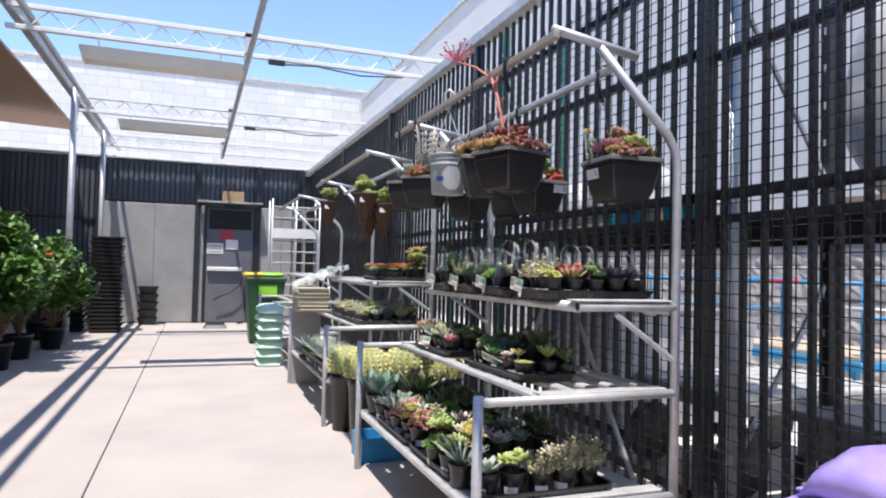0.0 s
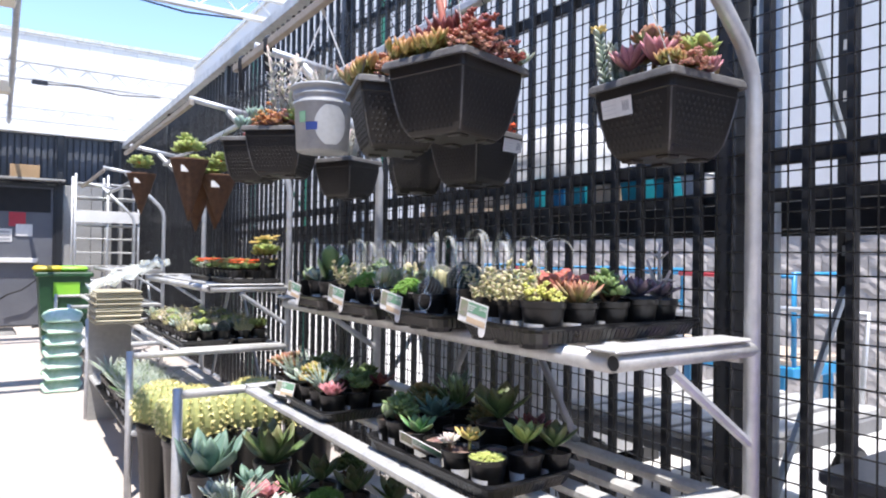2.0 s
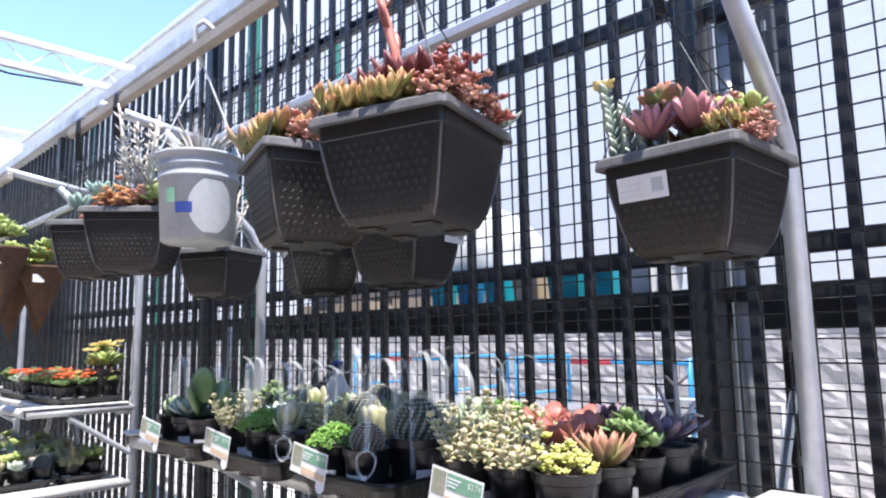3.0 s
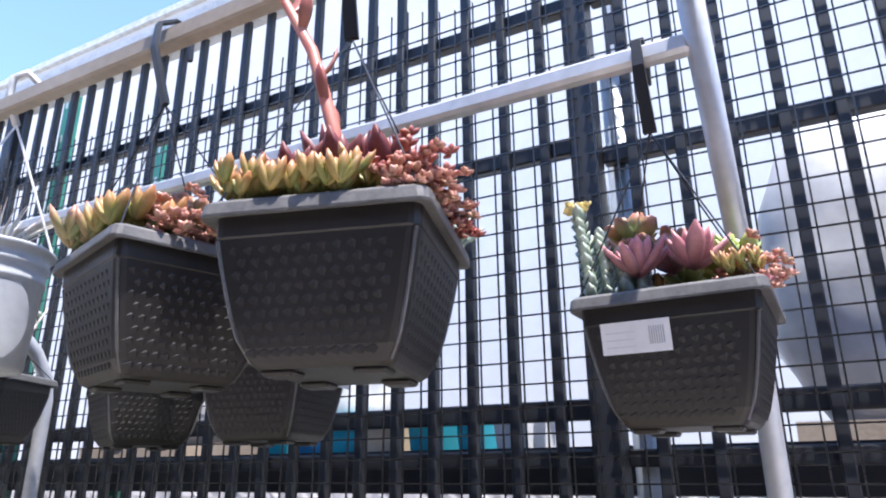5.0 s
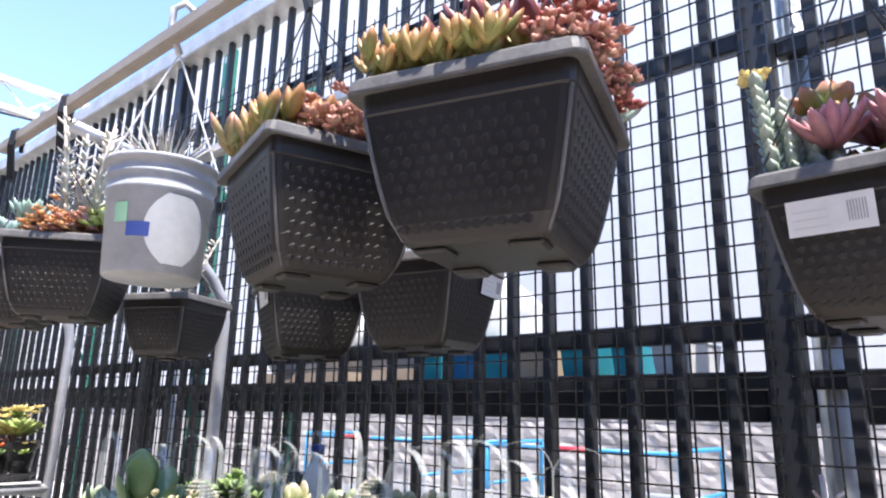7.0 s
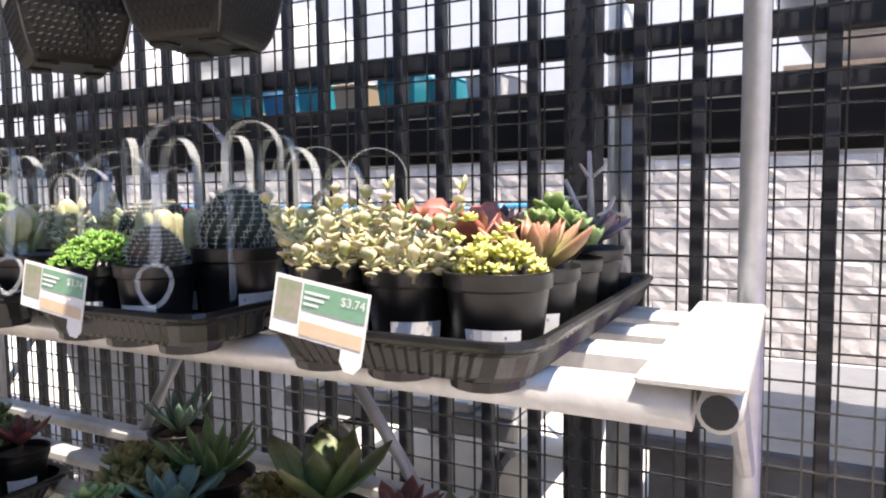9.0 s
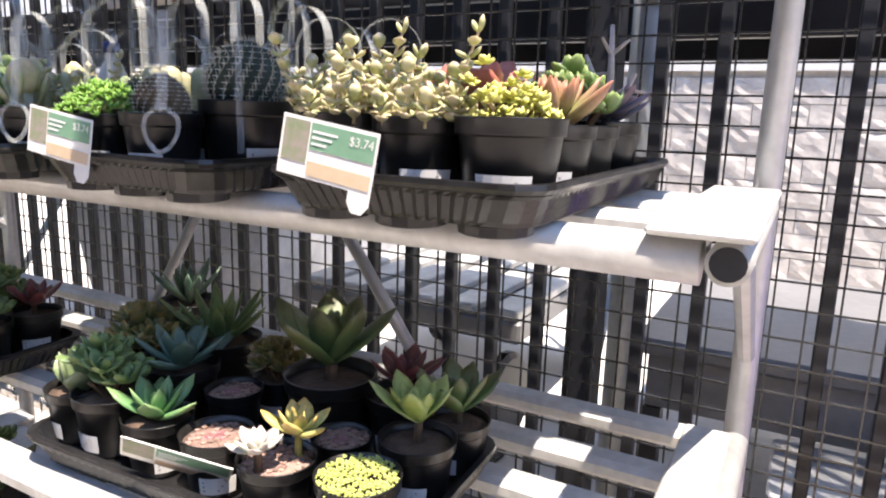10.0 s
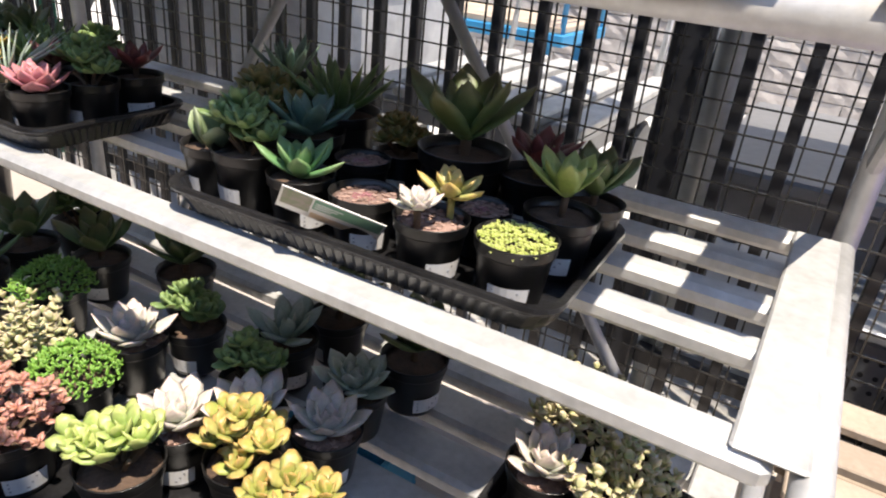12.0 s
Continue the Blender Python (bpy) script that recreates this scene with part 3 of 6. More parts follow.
# ---- plant racks ----
def rack(y0, y1, seat):
    """A three-tier galvanised plant rack against the fence, with two bars to hang baskets from."""
    rk = thing("plant_rack", seat, "plant rack", group="plant racks")
    rp, mx, fx = 1.80, 1.226, 0.955
    for y, s in ((y0, 1), (y1, -1)):
        part("rear_post", MB().tube([(rp, y, 0), (rp, y, 1.64), (rp - 0.012, y, 1.70), (rp - 0.05, y, 1.76), (1.43, y, 2.07)], 0.018, 12), GALV, rk, smooth=True)
        part("hanger_arm", MB().tube([(1.225, y, 2.112), (1.60, y, 2.055)], 0.017, 10), GALV, rk, smooth=True)
        part("front_leg", MB().tube([(fx, y, 0), (fx, y, 0.76)], 0.0185, 12), GALV, rk, smooth=True)
        part("end_bar", MB().tube([(fx, y, 0.736), (rp, y, 0.736)], 0.017, 14), GALVW, rk, smooth=True)
        part("end_bar", MB().tube([(fx, y, 0.335), (rp, y, 0.335)], 0.017, 12), GALV, rk, smooth=True)
        a, b = sorted((y + s * 0.005, y + s * 0.067))
        boxpart("end_plate", (mx - 0.02, a, 0.7505), (rp - 0.03, b, 0.757), GALVW, rk, "white weathered end plate", 0.003)
        a, b = sorted((y + s * 0.024, y + s * 0.09))
        boxpart("end_plate", (fx + 0.03, a, 0.345), (rp - 0.03, b, 0.357), GALVW, rk, "white weathered end plate", 0.003)
        a, b = sorted((y - s * 0.02, y + s * 0.065))
        boxpart("end_plate", (1.34, a, 1.096), (rp - 0.03, b, 1.104), GALVW, rk, "white weathered end plate", 0.003)
        part("end_bar", MB().tube([(1.352, y, 1.077), (rp, y, 1.077)], 0.018, 16), GALVW, rk, smooth=True)
        # The bar is capped; this black disc paints the shade of its hollow end.
        part("pipe_mouth", MB().tube([(1.3516, y, 1.077), (1.354, y, 1.077)], 0.0145, 16), BLACKM, rk, "black disc painting the shade in the bar's open end")
        part("gusset", MB().tube([(1.52, y, 1.05), (rp, y, 0.86)], 0.012, 8), GALV, rk)
    L0, L1 = y0 + 0.03, y1 - 0.03
    for xx, w in ((mx, 0.025), (1.398, 0.022), (1.513, 0.022), (1.628, 0.022), (1.765, 0.022)):
        boxpart("slat", (xx - w, L0, 0.722), (xx + w, L1, 0.75), GALVW, rk, bev=0.008)
    for xx in (fx + 0.05, 1.115, 1.225, 1.34, 1.46, 1.58, 1.70):
        boxpart("slat", (xx - 0.044, L0, 0.31), (xx + 0.044, L1, 0.344), GALVW, rk, bev=0.008)
    for xx in (1.49, 1.60, 1.71):
        boxpart("slat", (xx - 0.022, L0, 1.062), (xx + 0.022, L1, 1.095), GALVW, rk, bev=0.008)
    part("front_pipe", MB().tube([(1.372, y0 + 0.022, 1.074), (1.372, y1 - 0.022, 1.074)], 0.021, 14), GALVW, rk, smooth=True)
    part("rear_pipe", MB().tube([(1.79, y0 + 0.02, 1.06), (1.79, y1 - 0.02, 1.06)], 0.018, 12), GALVW, rk, smooth=True)
    part("clamp", MB().tube([(1.79, y0 + 0.12, 1.06), (1.79, y0 + 0.17, 1.06)], 0.027, 12), GALV, rk, smooth=True)
    boxpart("hanging_bar", (1.222, y0 - 0.02, 2.072), (1.248, y1 + 0.3, 2.104), TIMB, rk, "flat tan weathered bar", 0.004)
    boxpart("hanging_bar", (1.487, y0 + 0.01, 1.985), (1.513, y1 + 0.1, 2.015), GALV, rk, bev=0.006)
    m = (y0 + y1) / 2
    for a, b in ((m - 0.165, m - 0.38), (m + 0.115, m + 0.31)):
        part("brace", MB().tube([(1.775, a, 1.045), (1.775, b, 0.75)], 0.0115, 10), GALV, rk, smooth=True)
    for a, b in ((m - 0.39, m - 0.67), (m + 0.33, m + 0.55)):
        part("brace", MB().tube([(1.775, a, 0.722), (1.775, b, 0.345)], 0.0115, 10), GALV, rk, smooth=True)
    return rk


rack(2.2, 4.0, "galvanised three-tier rack full of small potted succulents")
rack(5.12, 7.1, "galvanised three-tier rack with cacti and trays beside it")
rack(8.75, 10.6, "galvanised three-tier rack with potted plants near the bin")


# ---- succulents ----
def leaf_rows(L, W, H, tip=0.35, curl=0.25, n=6, k=5):
    """Cross-sections of a thick leaf that lies along +x and curls up."""
    rows, us = [], []
    for i in range(k + 1):
        t = i / k
        w = W * (0.35 + 0.65 * math.sin(math.pi * min(1, t * 0.75 + 0.05))) * (1 if t < 0.75 else max(0.04, 1 - (t - 0.75) / 0.25 * (1 - tip * 0.3)))
        h = H * (0.6 + 0.4 * math.sin(math.pi * t)) * (1 if t < 0.8 else max(0.1, 1 - (t - 0.8) * 4))
        x, z = L * t, L * curl * t * t
        rows.append([(x, w * math.cos(2 * math.pi * j / n), z + h * math.sin(2 * math.pi * j / n) * (0.6 if math.sin(2 * math.pi * j / n) > 0 else 1.0)) for j in range(n)])
        us.append(t)
    return rows, us


def leaf_mesh(material, L, W, H, tip, curl, n=6, k=5):
    rows, us = leaf_rows(L, W, H, tip, curl, n, k)
    return MB().loft(rows, None, us).mesh("leaf", material, True)


def rosette_poses(n, rnd, lo=12, hi=82, small=0.35, z=0.0, flat=1.0):
    for i in range(n):
        t = i / max(1, n - 1)
        el = hi + (lo - hi) * t ** 0.8 + rnd.uniform(-5, 5)
        s = small + (1 - small) * t ** 0.7
        yield Matrix.Translation((0, 0, z)) @ Matrix.Rotation(i * 2.39996 + rnd.uniform(-0.12, 0.12), 4, "Z") @ Matrix.Rotation(-radians(el * flat), 4, "Y") @ Matrix.Scale(s * rnd.uniform(0.9, 1.08), 4)


def rosette(mb, m, rnd, n, L, W, H, tip=0.3, curl=0.2, lo=12, hi=82, small=0.35, seg=5, k=4):
    rows, us = leaf_rows(L, W, H, tip, curl, seg, k)
    for q in rosette_poses(n, rnd, lo, hi, small):
        mb.loft(rows, m @ q, us)


def cluster(kind, rnd, R):
    """The green part of one potted plant, of radius R, its base at z = 0."""
    mb = MB()
    up = Matrix.Rotation
    if kind == "rosette":
        rosette(mb, T(0, 0, 0.005), rnd, 26, R * 1.15, R * 0.34, R * 0.1)
    elif kind == "open":
        rosette(mb, T(0, 0, 0.02), rnd, 17, R * 1.3, R * 0.3, R * 0.09, 0.1, 0.1, 15, 78)
    elif kind == "spiky":
        rosette(mb, T(0, 0, 0.0), rnd, 24, R * 1.7, R * 0.15, R * 0.08, 0.0, 0.15, 28, 84, 0.5)
    elif kind == "jade":
        for i in range(12):
            a, r = i * 2.4, R * 0.72 * math.sqrt(i / 12)
            h = R * rnd.uniform(0.5, 1.25) * (1.1 - 0.5 * r / R)
            x, y = r * math.cos(a), r * math.sin(a)
            tl = up(rnd.uniform(-0.4, 0.4), 4, "X") @ up(rnd.uniform(-0.4, 0.4), 4, "Y")
            rosette(mb, T(x, y, h) @ tl, rnd, 10, R * 0.58, R * 0.2, R * 0.085, 1.5, 0.2, 10, 75, 0.6, 6, 4)
    elif kind == "bead":
        for i in range(40):
            a, r = i * 2.4, R * math.sqrt(i / 40)
            h = R * rnd.uniform(0.15, 1.0) * (1.2 - 0.6 * r / R) + (R * rnd.uniform(0.2, 0.7) if i % 7 == 0 else 0)
            rosette(mb, T(r * math.cos(a), r * math.sin(a), h) @ up(rnd.uniform(-0.5, 0.5), 4, "X"), rnd, 8, R * 0.27, R * 0.11, R * 0.055, 0.9, 0.1, 0, 80, 0.6, 5, 3)
    elif kind == "branchy":
        rows, us = leaf_rows(R * 0.21, R * 0.1, R * 0.045, 1.3, 0.1, 6, 4)
        for i in range(26):
            a, r = i * 2.39996, R * 0.8 * math.sqrt(i / 26)
            b = Vector((r * math.cos(a), r * math.sin(a), 0))
            h = R * rnd.uniform(0.3, 1.05) + (R * rnd.uniform(0.3, 0.8) if i % 7 == 0 else 0)
            d = Vector((math.cos(a) * r / R * 0.5 + rnd.uniform(-0.25, 0.25), math.sin(a) * r / R * 0.5 + rnd.uniform(-0.25, 0.25), 1)).normalized()
            mb.tube([b, b + d * h], [R * 0.03, R * 0.02], 5, True, [0.9, 1.0])
            n = int(h / R * 4.5) + 2
            for j in range(n):
                t = (j + 1) / n
                for e in (0, math.pi):
                    q = Matrix.Translation(b + d * h * t) @ up(j * 1.57 + e + rnd.uniform(-0.3, 0.3), 4, "Z") @ up(-radians(rnd.uniform(5, 40) + 35 * (t > 0.95)), 4, "Y") @ Matrix.Scale(rnd.uniform(0.75, 1.15), 4)
                    mb.loft(rows, q, us)
    elif kind == "moss":
        for i in range(150):
            a, r = i * 2.39996, R * math.sqrt(i / 150)
            h = R * (0.75 - 0.6 * (r / R) ** 2) + rnd.uniform(-0.06, 0.1) * R
            rosette(mb, T(r * math.cos(a), r * math.sin(a), h) @ up(rnd.uniform(-0.6, 0.6), 4, "X") @ up(rnd.uniform(-0.6, 0.6), 4, "Y"), rnd, 5, R * 0.2, R * 0.045, R * 0.035, 0.3, 0.1, 20, 85, 0.6, 4, 2)
    elif kind == "carpet":
        for i in range(230):
            a, r = i * 2.39996, R * 0.95 * math.sqrt(i / 230)
            rosette(mb, T(r * math.cos(a), r * math.sin(a), rnd.uniform(0, 0.16) * R + 0.14 * R * (1 - r / R)), rnd, 5, R * 0.11, R * 0.045, R * 0.035, 0.7, 0.1, 10, 70, 0.6, 4, 2)
    elif kind == "columns":
        for i in range(5):
            a, r, hh, w = i * 2.4, R * 0.5 * math.sqrt(i / 5), R * rnd.uniform(0.8, 1.45), R * rnd.uniform(0.2, 0.28)
            c, n = Vector((r * math.cos(a), r * math.sin(a), -0.004)), 14
            rows = [[c + Vector((w * e * (1 + 0.14 * (-1) ** k) * math.cos(2 * math.pi * k / n) + 0.05 * R * t * math.cos(a), w * e * (1 + 0.14 * (-1) ** k) * math.sin(2 * math.pi * k / n), hh * t)) for k in range(n)] for t, e in ((0, 0.85), (0.3, 1.0), (0.6, 1.02), (0.85, 0.9), (0.95, 0.62), (1.0, 0.15))]
            mb.loft(rows, None, [0, 0.3, 0.5, 0.7, 0.9, 1.0])
            for row in rows[:-1]:
                for k in range(0, n, 2):
                    o = (row[k] - c).normalized()
                    for e in (-1, 1):
                        mb.add([row[k], row[k] + Vector((0, 0, 0.0016)), row[k] + (o + Vector((-o.y * e, o.x * e, 0.4))) * R * 0.09], [(0, 1, 2)])
    elif kind == "stalks":
        for i in range(9):
            a, e, L = i * 2.4, rnd.uniform(0.05, 0.35), R * rnd.uniform(1.6, 3.3)
            d = Vector((math.cos(a) * e, math.sin(a) * e, 1)).normalized()
            b = Vector((math.cos(a), math.sin(a), 0)) * R * 0.35
            mb.tube([b, b + d * L * 0.5, b + d * L + Vector((d.x, d.y, -0.05)) * L * 0.15], [R * 0.06, R * 0.05, R * 0.03], 6, True, [0.0, 0.5, 1.0])
            for j in range(8):
                rosette(mb, Matrix.Translation(b + d * L * (0.1 + 0.11 * j)), rnd, 5, R * 0.34, R * 0.07, R * 0.04, 0.2, 0.2, 25, 70, 0.6, 4, 3)
    elif kind == "grass":
        for i in range(34):
            a, e = rnd.uniform(0, 6.28), rnd.uniform(0.15, 0.95)
            L = R * rnd.uniform(1.6, 2.7)
            d = Vector((math.cos(a) * e, math.sin(a) * e, 1)).normalized()
            b = Vector((math.cos(a), math.sin(a), 0)) * R * 0.25
            mb.tube([b, b + d * L * 0.5, b + d * L + Vector((d.x, d.y, -0.25)) * L * 0.25], [R * 0.07, R * 0.055, R * 0.008], 5, True, [0.0, 0.5, 1.0])
    elif kind == "paddle":
        for i in range(7):
            a = i * 2.4
            tl = T(R * 0.3 * math.cos(a), R * 0.3 * math.sin(a), R * rnd.uniform(0.0, 0.8)) @ up(a, 4, "Z") @ up(-radians(rnd.uniform(50, 85)), 4, "Y")
            rows, us = leaf_rows(R * 1.1, R * 0.42, R * 0.12, 0.9, 0.05, 8, 6)
            mb.loft(rows, tl, us)
    return mb


def pot(parent, R, H, material=POTB):
    """A thin tapered nursery pot with a rolled lip, and its ribs."""
    n = 24
    prof = [(R * 0.74, 0.0), (R * 0.78, 0.004), (R * 0.93, H * 0.8), (R * 0.935, H * 0.81), (R * 0.99, H * 0.815), (R, H * 0.84), (R * 1.01, H * 0.98), (R * 1.03, H), (R * 0.985, H * 1.003), (R * 0.95, H * 0.86), (R * 0.9, H * 0.8), (R * 0.88, H * 0.78)]
    return part("pot", MB().lathe(prof, n, None, True), material, parent, smooth=True)


def sticker(parent, R, H, rz, w=0.052, h=0.023):
    mb = MB()
    n = 6
    rr = lambda z: R * (0.78 + 0.15 * z / (H * 0.8)) + 0.0012
    half = w / R / 2
    z0, z1 = H * 0.12, H * 0.12 + h
    lo = [(rr(z0) * math.cos(-half + 2 * half * i / n), rr(z0) * math.sin(-half + 2 * half * i / n), z0) for i in range(n + 1)]
    hi = [(rr(z1) * math.cos(-half + 2 * half * i / n), rr(z1) * math.sin(-half + 2 * half * i / n), z1) for i in range(n + 1)]
    mb.add(lo + hi, [(i, i + 1, n + 2 + i, n + 1 + i) for i in range(n)], Matrix.Rotation(radians(rz), 4, "Z"))
    s = part("label_sticker", mb, PAPER, parent, "white printed price sticker")
    bars = MB()
    for i in range(3):
        a0, a1 = -half * 0.8, half * (0.1 + 0.2 * i)
        z = z0 + h * (0.2 + 0.25 * i)
        pts = []
        for aa, zz in ((a0, z), (a1, z), (a1, z + h * 0.1), (a0, z + h * 0.1)):
            q = rr(zz) + 0.0006
            pts.append((q * math.cos(aa), q * math.sin(aa), zz))
        bars.add(pts, [(0, 1, 2, 3)], Matrix.Rotation(radians(rz), 4, "Z"))
    part("print", bars, INK, s)
    return s


KINDS = {}
seq = random.Random(11)


def potted(kind, material, words, R=0.045, H=0.075, top=0.0, spin=200, grit=False, flower=None, split=False, label=True, lift=0.0):
    """One plant in its pot, at the origin: pot, soil, plant, sticker."""
    rnd = random.Random(len(KINDS) * 7 + 3)
    th = thing("potted_succulent", words, "potted plant", group="potted succulents")
    pot(th, R, H)
    soil = MB().lathe([(R * 0.9, H * 0.78), (R * 0.93, H * 0.86), (R * 0.6, H * 0.9), (R * 0.05, H * 0.91)], 16)
    part("soil", soil, GRIT if grit else SOIL, th, smooth=True)
    if grit:
        g = MB()
        for i in range(90):
            a, r = rnd.uniform(0, 6.28), R * 0.88 * math.sqrt(rnd.random())
            s = rnd.uniform(0.0015, 0.0035)
            g.box((-s, -s, -s), (s, s, s), T(r * math.cos(a), r * math.sin(a), H * 0.89, rnd.uniform(0, 90)))
        tagged(part("grit", g, GRIT, th), kind="stuff")
    z = H * 0.88 + lift
    PR = R * (top or 1.05)
    if kind == "cactus":
        g = MB()
        n, hh = 36, PR * 1.55
        rows = []
        for i in range(13):
            t = i / 12
            w = PR * 0.76 * math.sin(math.pi * (0.12 + 0.86 * t)) ** 0.6
            rows.append([((w * (1 + 0.1 * (-1) ** k)) * math.cos(2 * math.pi * k / n + t * 0.9), (w * (1 + 0.1 * (-1) ** k)) * math.sin(2 * math.pi * k / n + t * 0.9), z + hh * t - 0.004) for k in range(n)])
        g.loft(rows)
        part("body", g, material, th, smooth=False)
        sp = MB()
        for r in rows[1:]:
            for k in range(0, n, 2):
                p = Vector(r[k])
                c = Vector((0, 0, p.z))
                for e, f in ((-0.9, 0.0), (0.9, 0.0), (0.0, 0.9), (0.0, -0.9), (0.0, 0.0)):
                    o = (p - c).normalized()
                    d = (o * 0.5 + Vector((-o.y * f, o.x * f, e))).normalized()
                    s = d.orthogonal() * 0.0008
                    sp.add([p - s, p + s, p + d * PR * 0.15], [(0, 1, 2)])
        part("spine_coat", sp, SPINE, th, kind="stuff")
    elif kind == "pair":
        for dx, dy, mm, L, n, zz in ((-0.018, 0.02, L_PALE, 0.036, 20, 0.026), (0.012, -0.024, L_YEL, 0.05, 14, 0.03)):
            part("stem", MB().tube([(dx, dy, H * 0.86), (dx + 0.003, dy, z + zz + 0.004)], 0.0045, 8), TWIG if mm is L_PALE else L_YEL, th, smooth=True)
            me = leaf_mesh(mm, L, L * 0.27, L * 0.11, 0.6, 0.2)
            for q in rosette_poses(n, rnd, 8, 82):
                part("leaf", me, None, th, m=Matrix.Translation((dx, dy, z + zz)) @ q)
    elif split:
        if kind == "rosette":
            me, n, lo, hi = leaf_mesh(material, PR * 1.2, PR * 0.34, PR * 0.1, 0.3, 0.25), 24, 12, 82
        elif kind == "open":
            me, n, lo, hi = leaf_mesh(material, PR * 1.35, PR * 0.29, PR * 0.1, 0.15, 0.14), 14, 16, 80
        elif kind == "flap":
            me, n, lo, hi = leaf_mesh(material, PR * 1.25, PR * 0.4, PR * 0.06, 1.5, 0.1), 17, 42, 84
        elif kind == "finger":
            me, n, lo, hi = leaf_mesh(material, PR * 1.35, PR * 0.17, PR * 0.12, 0.6, 0.2), 30, 24, 84
        elif kind == "broad":
            me, n, lo, hi = leaf_mesh(material, PR * 1.5, PR * 0.36, PR * 0.09, 0.35, 0.12), 15, 34, 84
        else:
            me, n, lo, hi = leaf_mesh(material, PR * 1.7, PR * 0.15, PR * 0.08, 0.0, 0.15), 22, 28, 84
        for q in rosette_poses(n, rnd, lo, hi):
            part("leaf", me, None, th, m=Matrix.Translation((0, 0, z + 0.004)) @ q)
        if lift > 0.01:
            part("stem", MB().tube([(0, 0, H * 0.86), (0.002, 0, z + 0.01)], PR * 0.1, 8), TWIG, th, smooth=True)
    else:
        g = cluster(kind, rnd, PR)
        g.v = [(a, b, c + z) for a, b, c in g.v]
        part("plant", g, material, th, smooth=True)
        if kind in ("jade", "bead"):
            s = MB()
            for i in range(7):
                a = i * 2.4
                s.tube([(PR * 0.1 * math.cos(a), PR * 0.1 * math.sin(a), H * 0.85), (PR * 0.5 * math.cos(a), PR * 0.5 * math.sin(a), z + PR * 0.5)], PR * 0.05, 5)
            part("stem", s, TWIG, th, kind="stuff")
    if flower:
        f = MB()
        for i in range(14):
            a, r = i * 2.4, PR * 0.9 * math.sqrt(i / 14)
            rosette(f, T(r * math.cos(a), r * math.sin(a), z + PR * rnd.uniform(1.2, 1.65)), rnd, 8, PR * 0.36, PR * 0.13, PR * 0.04, 0.6, 0.1, 10, 70)
        part("flower_head", f, flower, th, kind="stuff")
    if label:
        sticker(th, R, H, spin)
    KINDS.setdefault((kind, material.name), th)
    return th


